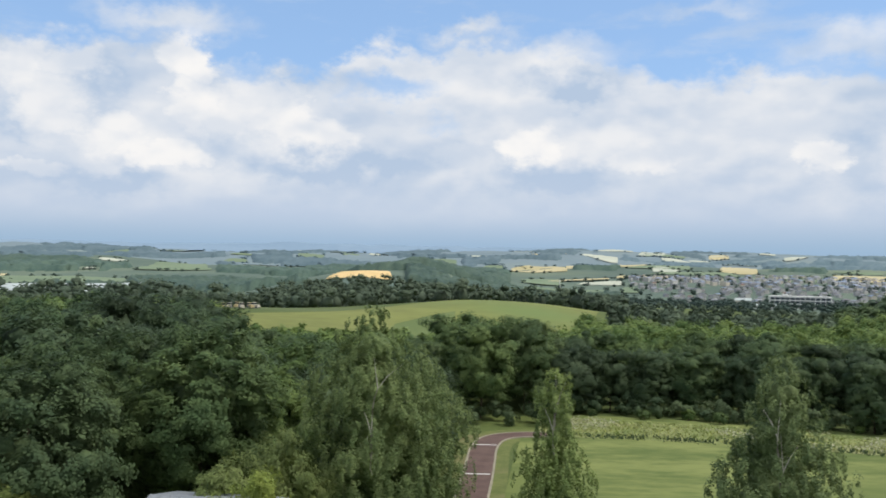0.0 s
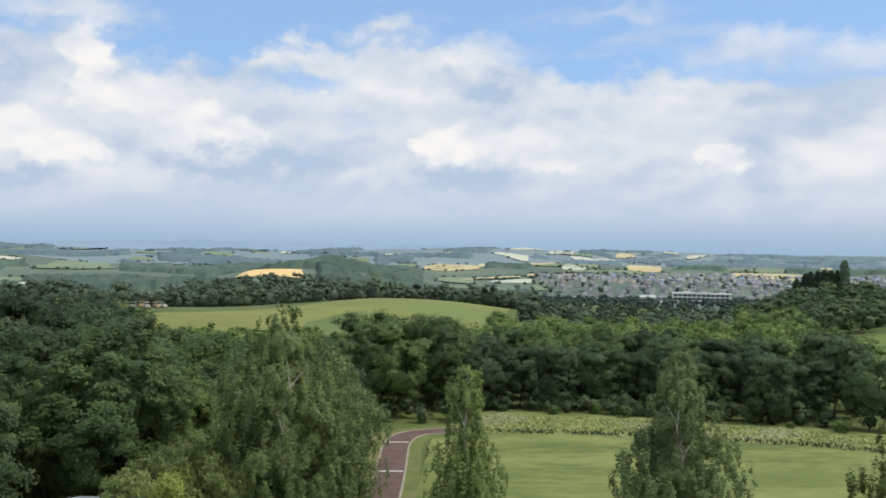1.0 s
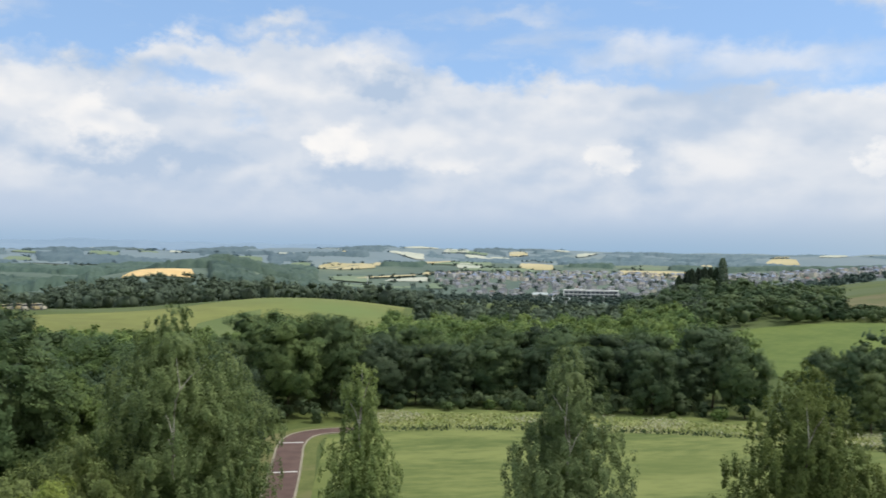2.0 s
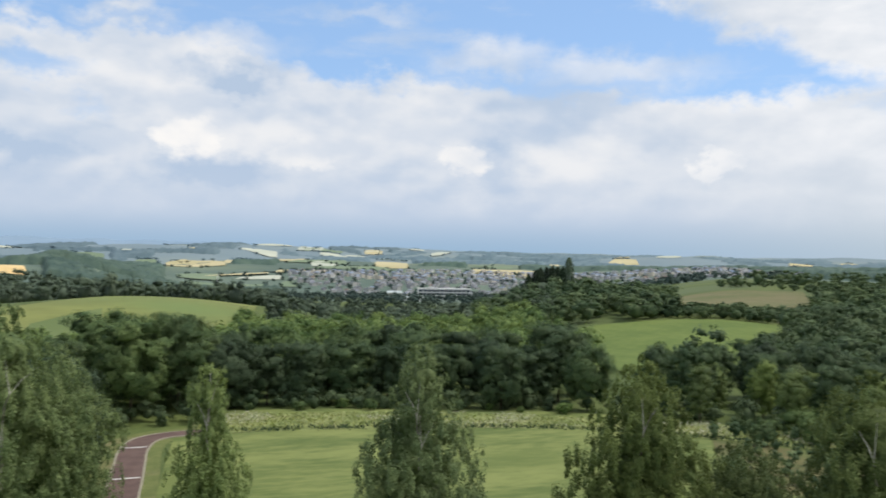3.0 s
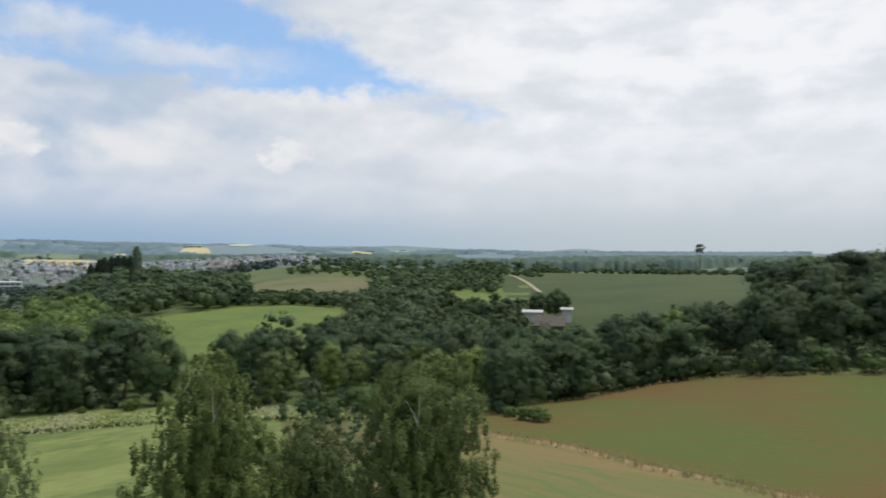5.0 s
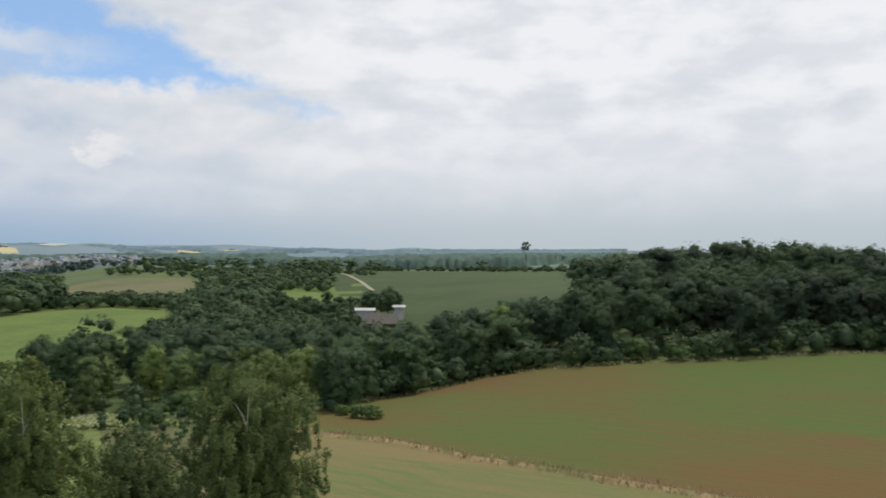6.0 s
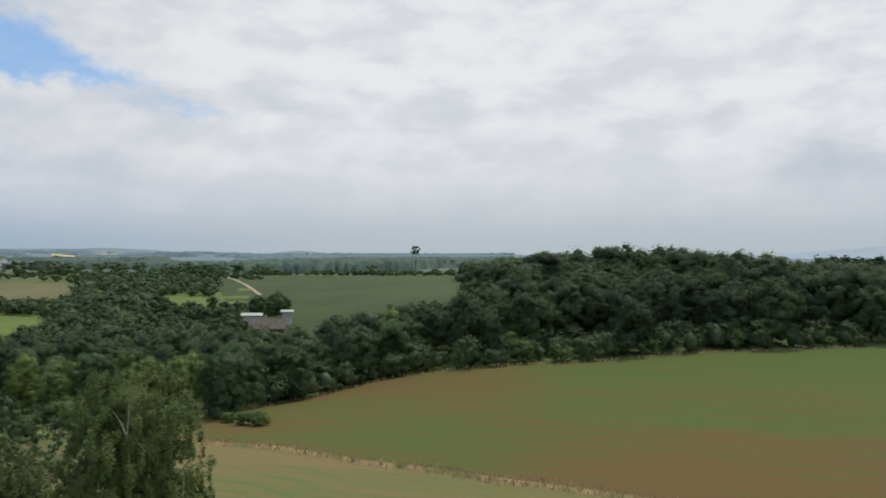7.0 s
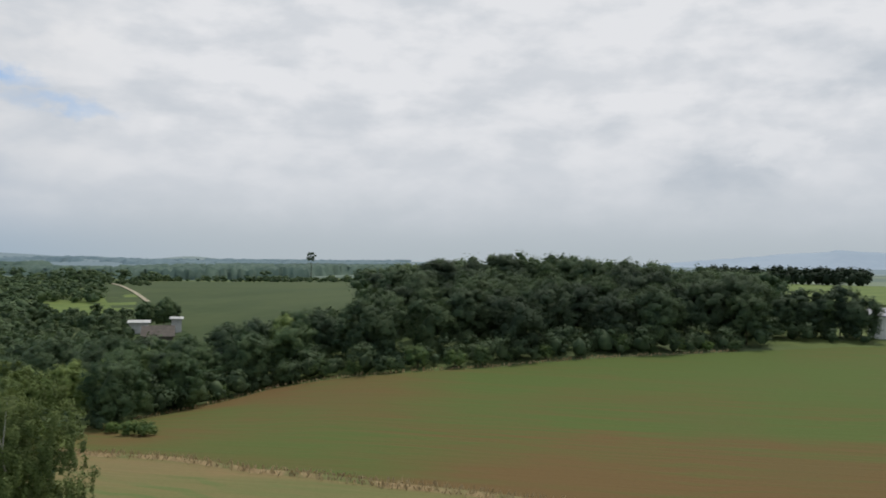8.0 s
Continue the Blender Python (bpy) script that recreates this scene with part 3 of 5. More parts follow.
for fields, mat, word in ((PALE_FIELDS, PALE_HAZE, "pale cut field on a far slope"), (WHEAT_FIELDS, WHEAT_FAR_HAZE, "far field of ripe wheat"), (GREEN_FIELDS, FARGREEN_HAZE, "far green field on a slope")):
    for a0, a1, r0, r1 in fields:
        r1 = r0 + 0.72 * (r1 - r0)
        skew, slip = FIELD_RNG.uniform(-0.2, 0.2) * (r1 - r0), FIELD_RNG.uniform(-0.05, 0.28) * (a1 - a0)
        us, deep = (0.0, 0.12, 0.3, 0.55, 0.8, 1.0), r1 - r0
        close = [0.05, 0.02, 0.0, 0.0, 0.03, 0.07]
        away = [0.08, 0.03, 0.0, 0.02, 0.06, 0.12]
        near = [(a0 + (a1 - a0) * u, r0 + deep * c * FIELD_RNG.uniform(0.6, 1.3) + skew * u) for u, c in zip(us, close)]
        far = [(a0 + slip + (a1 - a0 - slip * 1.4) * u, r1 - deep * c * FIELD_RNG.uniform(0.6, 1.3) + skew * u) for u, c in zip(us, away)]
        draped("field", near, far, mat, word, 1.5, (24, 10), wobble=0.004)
        for edge, off in ((near, -14), (far, 10)):
            ea, er = zip(*edge)
            span = max(3, int(radians(a1 - a0) * r0 / 12))
            HEDGES += [plan(a, np.interp(a, ea, er) + off + FIELD_RNG.normal() * 4) for a in np.linspace(ea[0], ea[-1], span) if noise.noise((a * 1.7, off, r0 / 300)) > 0.06]


# ---------------------------------------------------------------- trees
def unit(v):
    return v / np.maximum(np.linalg.norm(v, axis=1, keepdims=True), 1e-9)


def leaf_faces(P, N, size, rng, slim=0.6):
    """Corners of leaf-shaped faces at P that look along N."""
    N = unit(N)
    T = unit(np.cross(N, rng.normal(size=P.shape)))
    B = np.cross(N, T)
    s = (size * rng.uniform(0.6, 1.3, (len(P), 1)))
    return np.stack([P - T * s, P + B * s * slim, P + T * s, P - B * s * slim], 1).reshape(-1, 3)


def tube(points, radii, sides=7):
    """Corners and faces of a tapered limb."""
    verts, faces = [], []
    for i, (p, r) in enumerate(zip(points, radii)):
        for k in range(sides):
            a = 2 * math.pi * k / sides
            verts.append((p[0] + r * math.cos(a), p[1] + r * math.sin(a), p[2]))
        if i:
            for k in range(sides):
                a, b = (i - 1) * sides + k, (i - 1) * sides + (k + 1) % sides
                faces.append((a, b, b + sides, a + sides))
    return verts, faces


def limbs(h, spread, rng, count, mat, base=0.16, lean=0.0, low=0.3):
    """A trunk with boughs as one mesh."""
    V, F = [], []

    def add(pts, rad, sides):
        v, f = tube(pts, rad, sides)
        F.extend(tuple(i + len(V) for i in q) for q in f)
        V.extend(v)

    sway = rng.normal(size=(2, 2)) * 0.02 * h
    stem = lambda s: np.array([lean * s * h + sway[0, 0] * math.sin(3 * s), sway[0, 1] * math.sin(2.3 * s), s * h])
    add([stem(s) for s in np.linspace(-0.02, 0.9, 9)], list(np.linspace(base, base * 0.15, 9)), 8)
    for i in range(count):
        s = low + (0.82 - low) * (i + rng.random()) / count
        a = rng.random() * 6.283
        p = stem(s)
        reach = spread * (0.5 + 0.4 * rng.random()) * (1.1 - s)
        d = np.array([math.cos(a), math.sin(a), 0])
        pts = [p + d * reach * q + np.array([0, 0, reach * 0.9 * q ** 1.3]) for q in (0, 0.35, 0.7, 1.0)]
        r0 = base * (1 - s) * 0.55
        add(pts, [r0, r0 * 0.75, r0 * 0.45, r0 * 0.15], 5)
    return mesh_from("trunk", V, F, mat, True)


def inner_leaves(count, leaf, hearts, radii, rng):
    """Leaf faces close over the dense hearts of a crown."""
    share = radii.prod(1) ** 0.667
    k = rng.choice(len(hearts), count, p=share / share.sum())
    e = unit(rng.normal(size=(count, 3)))
    P = hearts[k] + e * radii[k] * rng.uniform(0.95, 1.35, (count, 1))
    return leaf_faces(P, e + rng.normal(size=e.shape) * 0.45, leaf, rng)


def crown_broad(h, w, count, leaf, rng, mat, clumps=30, bottom=0.03, heart=0.56):
    """A crown of rounded boughs over a domed outline, each a soft cushion of leaves, with gaps between them."""
    half, tall = w * 0.40, h * (1 - bottom) * 0.44
    mid = h * (0.5 + bottom / 2)
    i = np.arange(clumps) + 0.5
    zz = 1 - 1.8 * i / clumps
    aa = i * 2.39996 + rng.normal(size=clumps) * 0.35
    ring = np.maximum(0.05, 1 - np.abs(zz) ** 2.4) ** 0.5
    C = np.stack([half * ring * np.cos(aa), half * ring * np.sin(aa), tall * zz], 1) * rng.uniform(0.68, 1.06, (clumps, 1))
    out = unit(C)
    C[:, 2] += mid
    gap = math.sqrt(4 * math.pi * half * tall / clumps)
    R = gap * rng.uniform(0.42, 0.92, clumps) ** 1.1
    C[:, 2] = np.clip(C[:, 2], R * 0.5 + bottom * h, h - R * 0.75)
    flat = np.array([1.0, 1.0, 0.74])
    # each bough carries sprays on its sunny and outer side
    per = 12
    D = unit(rng.normal(size=(clumps * per, 3)) + np.repeat(out, per, 0) * 0.7 + np.array([0, 0, 0.5]))
    RR = np.repeat(R, per)
    S = np.repeat(C, per, 0) + D * flat * (RR * rng.uniform(0.45, 1.05, len(D)))[:, None]
    SR = RR * rng.uniform(0.20, 0.46, len(D))
    k = rng.choice(len(D), count, p=SR ** 2 / (SR ** 2).sum())
    e = unit(rng.normal(size=(count, 3)) + D[k] * 0.9)
    P = S[k] + e * flat * (SR[k] * rng.uniform(0.3, 1.2, count))[:, None]
    N = e * 0.4 + D[k] * 0.6 + out[k // per] * 0.75 + np.array([0, 0, 0.2]) + rng.normal(size=e.shape) * 0.3
    hearts = np.concatenate([C, [[0, 0, mid]]])
    radii = np.concatenate([np.outer(R, flat) * heart, [[half * 0.45, half * 0.45, tall * 0.6]]])
    faces = np.concatenate([leaf_faces(P, N, leaf, rng), inner_leaves(count // 4, leaf, hearts, radii, rng)])
    return foliage("crown", faces, hearts, radii, rng, mat, 1, 0.28)


def crown_birch(h, count, leaf, rng, mat, outline, thin=0.0, heart=0.3):
    """A birch crown of hanging sprays. outline: metres below the top and half width there; thin: share of gaps."""
    down, wide = zip(*outline)
    area = np.interp(np.linspace(0, h * 0.93, 200), down, wide)
    sprays = 760
    depth = np.linspace(0, h * 0.93, 200)[rng.choice(200, sprays, p=(area + 0.25) / (area + 0.25).sum())] + rng.normal(size=sprays) * 0.1
    depth = np.clip(depth, 0.05, h * 0.95)
    a = rng.random(sprays) * 6.283
    lobes = np.array([noise.noise((math.cos(t) * 1.3, math.sin(t) * 1.3, d * 0.55 + h)) for t, d in zip(a, depth)])
    full = np.interp(depth, down, wide)
    q = rng.uniform(0.25, 1.0, sprays) ** 0.5
    r = full * q * (0.92 + 0.42 * lobes) + rng.normal(size=sprays) * 0.07
    keep = (lobes > -0.75 + thin) | (q < 0.6)
    depth, a, r, full = depth[keep], a[keep], r[keep], full[keep]
    ways = np.stack([np.cos(a), np.sin(a), np.zeros(len(a))], 1)
    roots = ways * r[:, None] + np.array([0, 0, 1.0]) * (h - depth)[:, None]
    long = rng.uniform(0.35, 1.0, len(a)) * (0.45 + 0.14 * full)
    fat = rng.uniform(0.16, 0.30, len(a)) * (0.75 + 0.13 * full)
    k = rng.choice(len(a), count, p=(long * fat) / (long * fat).sum())
    u = rng.random(count)
    e = unit(rng.normal(size=(count, 3)) + ways[k] * 0.5 + np.array([0, 0, 0.2]))
    P = roots[k] + e * (fat[k] * rng.uniform(0.4, 1.1, count) * (1.05 - 0.65 * u))[:, None]
    P[:, 2] += long[k] * (0.25 - u) * np.where(depth[k] < 0.8, 0.4, 1.0)
    P += ways[k] * (long[k] * 0.22 * (1 - (1 - u) ** 2))[:, None]
    P[:, 2] = np.clip(P[:, 2], 0.3, h)
    N = e * 0.65 + ways[k] * 0.6 + np.array([0, 0, 0.5]) + rng.normal(size=(count, 3)) * 0.3
    levels = np.arange(2.4, h * 0.9, 0.8)
    rr = np.interp(levels, down, wide) * heart
    turn = rng.random(len(levels)) * 6.283
    hearts = np.stack([np.cos(turn) * rr * 0.25, np.sin(turn) * rr * 0.25, h - levels], 1)
    radii = np.stack([rr, rr, np.full(len(rr), 0.6)], 1)
    faces = np.concatenate([leaf_faces(P, N, leaf, rng), inner_leaves(count // 4, leaf, hearts, radii * 1.2, rng)])
    return foliage("crown", faces, hearts, radii, rng, mat, 2, 0.25)


def crown_spire(h, w, count, leaf, rng, mat, taper=1.0, bottom=0.08):
    """A conifer's or poplar's crown."""
    s = bottom + (1 - bottom) * rng.random(count) ** (1.35 if taper > 0.6 else 1.0)
    tier = np.abs(((s * 11) % 1.0) - 0.5) * 0.35 + 0.8
    r = w * 0.5 * ((1 - s) ** taper) * tier * rng.uniform(0.65, 1.08, count) + 0.1
    a = rng.random(count) * 6.283
    P = np.stack([r * np.cos(a), r * np.sin(a), s * h], 1)
    N = np.stack([np.cos(a), np.sin(a), np.full(count, 0.6)], 1) + rng.normal(size=(count, 3)) * 0.4
    return quads("crown", leaf_faces(P, N, leaf, rng), mat)


def tree(name, crown, trunk, label, category, group):
    ob = tagged(new(name), label, category, group)
    part("trunk", trunk, ob)
    part("crown", crown, ob)
    return ob


def spots(az0, az1, near, far, gap, rng, tries=30):
    """Places spread over a stretch of land, none closer than gap."""
    found, grid = [], {}
    r_top = max(far(a) for a in np.linspace(az0, az1, 9))
    area = radians(az1 - az0) * r_top ** 2 / 2
    for _ in range(int(area / gap ** 2 * tries / 10)):
        az = rng.uniform(az0, az1)
        r = r_top * math.sqrt(rng.random())
        if not near(az) < r < far(az):
            continue
        x, y = plan(az, r)
        cx, cy = int(x // gap), int(y // gap)
        if any((x - p[0]) ** 2 + (y - p[1]) ** 2 < gap * gap for i in (-1, 0, 1) for j in (-1, 0, 1) for p in grid.get((cx + i, cy + j), ())):
            continue
        grid.setdefault((cx, cy), []).append((x, y))
        found.append((x, y))
    return found


RNG = np.random.default_rng(11)
USED = set()


def place_one(kinds, x, y, height, rng, squash=1.0):
    """Puts the first of a kind itself, and copies after it."""
    fresh = [k for k in kinds if k.name not in USED]
    ob = fresh[0] if fresh else kinds[rng.integers(len(kinds))]
    s = height / ob["tall"]
    m = Matrix.LocRotScale((x, y, land(x, y) - 0.05), Euler((0, 0, rng.random() * 6.283)), (s / squash, s / squash, s))
    if ob.name not in USED:
        USED.add(ob.name)
        ob.matrix_basis = m
        return ob
    made = copy_thing(ob, m)
    made.scale = (s / squash, s / squash, s)
    return made


def kind_of(make, count):
    return [make(i) for i in range(count)]


def broad(i, leaves, leaf, name, label, group, mat=None, heart=0.56, widths=(9.0, 10.0, 8.4, 9.4, 10.6), tall=12.0, clumps=30):
    rng = np.random.default_rng(100 + i + leaves)
    w = widths[i % len(widths)]
    ob = tree(name, crown_broad(tall, w, leaves, leaf, rng, mat or LEAF_WOOD, clumps + 4 * i, heart=heart), limbs(tall * 0.8, w * 0.4, rng, 6, BARK), label, "tree", group)
    ob["tall"] = tall
    return ob


NEAR = kind_of(lambda i: broad(i, 42000, 0.096, "broadleaf_tree", "tall dark green broadleaf tree in a dense wood", "trees below the lookout", mat=LEAF_NEAR, clumps=58, heart=0.42), 4)
MID = kind_of(lambda i: broad(i, 15000, 0.14, "broadleaf_tree", "green broadleaf tree at the edge of the wood", "trees of the wood edge"), 5)
BRIGHT = kind_of(lambda i: broad(i, 15000, 0.14, "broadleaf_tree", "lighter green broadleaf tree at the edge of the wood", "trees of the wood edge", mat=LEAF), 3)
HILL = kind_of(lambda i: broad(i, 15000, 0.165, "hill_tree", "dark rounded broadleaf tree of the hill wood", "trees of the hill wood", mat=LEAF_HILL, widths=(11.0, 12.0, 10.2, 10.6)), 4)
YOUNG = kind_of(lambda i: broad(i, 11000, 0.12, "young_tree", "slim light green young tree in the valley", "young trees in the valley", mat=LEAF_BIRCH, widths=(6.0, 6.8, 5.4), clumps=26), 3)
SHRUB = kind_of(lambda i: broad(i, 3600, 0.10, "shrub", "low green shrub at a field edge", "shrubs", mat=LEAF, widths=(5.0, 5.6, 4.6), tall=4.0, clumps=16), 3)
BUSH = kind_of(lambda i: broad(i, 20000, 0.075, "bush", "bright yellow green bushy tree", "bushes below the lookout", mat=LEAF_LIGHT, heart=0.4, widths=(6.0, 6.6), tall=7.0, clumps=34), 2)


def plant(kinds, places, lo, hi, rng, kinds_of_two=None, share=0.0):
    for x, y in places:
        pick = kinds_of_two if kinds_of_two and rng.random() < share else kinds
        place_one(pick, x, y, rng.uniform(lo, hi), rng, rng.uniform(0.9, 1.15))


def at(az, r):
    return [plan(az, r)]


# dense wood left of the path
plant(NEAR, spots(-33, -14, lambda a: 47 + 8 * smooth(-22, -18, a), lambda a: 66, 6.2, RNG), 12.0, 14.4, RNG)
plant(NEAR, at(-12.2, 60) + at(-10.2, 66), 10.0, 11.5, RNG)
plant(MID, spots(-34, -14, lambda a: 65, lambda a: 118, 6.4, RNG), 11.0, 13.5, RNG)
plant(BRIGHT, spots(-14, 0.3, lambda a: 75, lambda a: 118, 6.0, RNG), 7.4, 9.4, RNG)
plant(MID, spots(-14, 0, lambda a: 62, lambda a: 75, 5.5, RNG), 9.0, 11.5, RNG)
plant(BRIGHT, spots(0.3, 8.5, lambda a: 94, lambda a: 125, 5.6, RNG), 11.0, 12.8, RNG)
# wood behind the meadow
plant(MID, spots(8.5, 35.5, lambda a: 103.5, lambda a: 114, 5.0, RNG), 7.6, 9.0, RNG)
plant(MID, spots(8.5, 32, lambda a: 115, lambda a: 130, 6.0, RNG), 9.0, 11.0, RNG, BRIGHT, 0.6)
# trees in the dip before the hill field
plant(MID, at(39.4, 106) + at(37.4, 118) + at(44.5, 112), 8.0, 9.0, RNG)
plant(YOUNG, spots(40, 57, lambda a: 98, lambda a: 122, 4.6, RNG), 5.6, 8.0, RNG, MID, 0.3)
plant(MID, spots(41, 57, lambda a: 122, lambda a: 136, 6.0, RNG), 7.5, 10.0, RNG)
plant(MID, spots(57, 72.5, lambda a: np.interp(a, [57, 66.5, 74], [105, 125, 125]), lambda a: 146, 5.6, RNG), 7.6, 9.9, RNG, YOUNG, 0.25)
# hill wood above the sprouting field
plant(HILL, spots(72.5, 99, lambda a: np.interp(a, [72, 81.6, 92.7, 99], [126, 131, 149, 163]), lambda a: 165, 6.6, RNG), 9.0, 11.5, RNG)
plant(HILL, spots(73, 98.5, lambda a: 165, lambda a: 195, 7.2, RNG), 10.0, 12.5, RNG)
plant(SHRUB, spots(60, 97, lambda a: np.interp(a, EDGE_A, EDGE_R) + 1.5, lambda a: np.interp(a, EDGE_A, EDGE_R) + 5, 4.0, RNG), 1.6, 3.4, RNG)
plant(MID, at(99.8, 176) + at(100.9, 178) + at(101.9, 180) + at(103.0, 182) + at(104.2, 178), 7.0, 10.5, RNG)
plant(MID, at(57.9, 262) + at(59.1, 264) + at(59.6, 268), 7.5, 9.5, RNG)
# shrubs by the field ends and along the meadow
plant(SHRUB, spots(43, 53, lambda a: 88, lambda a: 97, 3.2, RNG), 1.4, 3.2, RNG)
plant(SHRUB, at(57.6, 92) + at(58.6, 91) + at(56.6, 94), 1.2, 1.8, RNG)
plant(SHRUB, spots(9, 40, lambda a: 100.6, lambda a: 102.8, 3.4, RNG), 0.8, 1.6, RNG)
# bushes just below the lookout
place_one(BUSH, *plan(-14.4, 44), 7.6, RNG, 1.35)
place_one(BUSH, *plan(-10.8, 45), 8.6, RNG, 1.6)
place_one(BUSH, *plan(-12.3, 37.0), 8.5, RNG, 1.7)
plant(BUSH, at(-27.9, 44), 6.6, 7.2, RNG)


def patchy(places, size, cut, w):
    return [p for p in places if noise.noise((p[0] / size, p[1] / size, w)) > cut]


def wood(name, groups, per, leaf, mat, label, seed, clumps=8, wide=1.0, heart=0.55):
    """A wood as one object: crowns of lumps and leaves, close together."""
    rng = np.random.default_rng(seed)
    out, hearts, radii = [], [], []
    flat = np.array([wide, wide, 1.0])
    for places, lo, hi in groups:
        for x, y in places:
            s = rng.uniform(lo, hi)
            base = np.array([x, y, land(x, y)])
            d = unit(rng.normal(size=(clumps, 3)) + np.array([0, 0, 0.35]))
            C = d * np.array([0.34, 0.34, 0.36]) * s * rng.uniform(0.75, 1.0, (clumps, 1)) * flat + np.array([0, 0, 0.5 * s])
            R = s * rng.uniform(0.13, 0.21, clumps) * (12 / clumps) ** 0.4
            i = rng.integers(0, clumps, per)
            e = unit(rng.normal(size=(per, 3)) + d[i] * 0.8 + np.array([0, 0, 0.3]))
            P = C[i] + e * (R[i] * rng.uniform(0.5, 1.25, per))[:, None] * flat * np.array([1, 1, 0.8]) + base
            out.append(leaf_faces(P, e * 0.6 + d[i] * 0.8 + np.array([0, 0, 0.15]) + rng.normal(size=e.shape) * 0.25, leaf, rng, 0.8))
            hearts.append(np.concatenate([C, [[0, 0, 0.34 * s]]]) + base)
            radii.append(np.concatenate([np.outer(R * heart, flat * np.array([1, 1, 0.8])), [np.array([0.2, 0.2, 0.28]) * s * flat]]))
    return tagged(new(name, foliage(name, np.concatenate(out), np.concatenate(hearts), np.concatenate(radii), rng, mat, 1, 0.25)), label, "woodland", kind="stuff")


wood("valley_wood", [
    (spots(9, 33, lambda a: 130, lambda a: 250 - 90 * smooth(28, 32, a), 6.5, RNG), 8.5, 11),
    (spots(-34, -15, lambda a: 118, lambda a: 228, 7, RNG), 10, 13),
    (spots(-15, 9, lambda a: 118, lambda a: 205, 6, RNG), 6.2, 7.8),
    (spots(0, 9, lambda a: 125, lambda a: 150, 6, RNG), 9, 11),
    (spots(0, 1, lambda a: 140, lambda a: 142, 6, RNG), 8, 9)], 470, 0.29, LEAF, "dense green broadleaf wood in the valley", 5, 13)
wood("slope_wood", [
    (spots(60, 72, lambda a: 138, lambda a: 160, 6.0, RNG), 5.2, 7.2),
    (spots(40, 60, lambda a: 138 + 14 * (1 - smooth(43, 46, a)), lambda a: 160 + 85 * smooth(43, 47, a) - 85 * smooth(49, 52, a), 6.5, RNG), 8, 11),
    (spots(60.5, 71.5, lambda a: 158, lambda a: 205, 5.4, RNG), 3.2, 4.8),
    (spots(50, 60.5, lambda a: 158, lambda a: 208 - 20 * smooth(55.5, 56.5, a) * (1 - smooth(60.5, 61.5, a)), 6.0, RNG), 5.5, 7.5),
    (spots(47, 57, lambda a: 205, lambda a: 290, 3.9, RNG), 3.4, 5.4),
    (spots(72, 99, lambda a: 195, lambda a: 275, 7, RNG), 10, 12.5)], 420, 0.31, LEAF_HILL, "dark closed broadleaf wood on the slope", 25, 16)
wood("undergrowth", [
    (spots(7.5, 46, lambda a: 102, lambda a: 106, 1.9, RNG), 1.2, 3.2),
    (spots(0.2, 8, lambda a: 91.5, lambda a: 95, 2.0, RNG), 1.5, 3.5),
    (spots(44, 57, lambda a: 96, lambda a: 100, 2.2, RNG), 1.0, 3.0),
    (spots(56.5, 99, lambda a: np.interp(a, EDGE_A, EDGE_R) + 2.0, lambda a: np.interp(a, EDGE_A, EDGE_R) + 9, 2.2, RNG), 2.2, 5.5),
    (spots(98, 105, lambda a: 172, lambda a: 190, 3.0, RNG), 2.0, 4.5)], 250, 0.16, LEAF_HILL, "dark undergrowth along the wood edge", 15, 7, 1.15, 0.4)
wood("scrub", [
    (spots(42.3, 53.5, lambda a: 50, lambda a: 88, 2.1, RNG), 1.0, 2.6),
    (spots(41, 52, lambda a: 90, lambda a: 97, 1.9, RNG), 0.8, 2.2)], 110, 0.12, LEAF_WOOD, "low scrub between the lawn and the field", 19, 6)
wood("ridge_wood", [
    (spots(25.5, 38, lambda a: 242, lambda a: 335, 6, RNG), 6, 8.5),
    (spots(36, 46.5, lambda a: 247, lambda a: 268, 4, RNG), 3.2, 5),
    (spots(46.5, 51.5, lambda a: 245, lambda a: 300, 7, RNG), 6, 9),
    (spots(46.8, 55, lambda a: 345, lambda a: 420 - 20 * smooth(53, 55, a), 6, RNG), 4.5, 7.5),
    (patchy(spots(41, 58, lambda a: 425, lambda a: 560, 4.6, RNG, 14), 45, -0.02, 1.0), 1.4, 3.8),
    (spots(42, 58, lambda a: 470, lambda a: 560, 20, RNG), 6, 10),
    (patchy(spots(57, 72, lambda a: 540, lambda a: 590, 5, RNG), 25, -0.05, 3.0), 1.2, 4.6),
    (patchy(spots(58, 66, lambda a: 548, lambda a: 580, 9, RNG), 30, 0.1, 7.0), 5, 8.5),
    (spots(66, 76, lambda a: 580, lambda a: 610, 9, RNG), 2, 4.5),
    (spots(44, 57, lambda a: 560, lambda a: 640, 16, RNG), 4, 9)], 120, 0.44, LEAF_HILL, "shrubs and small trees along the ridge", 8, 10, 1.5)
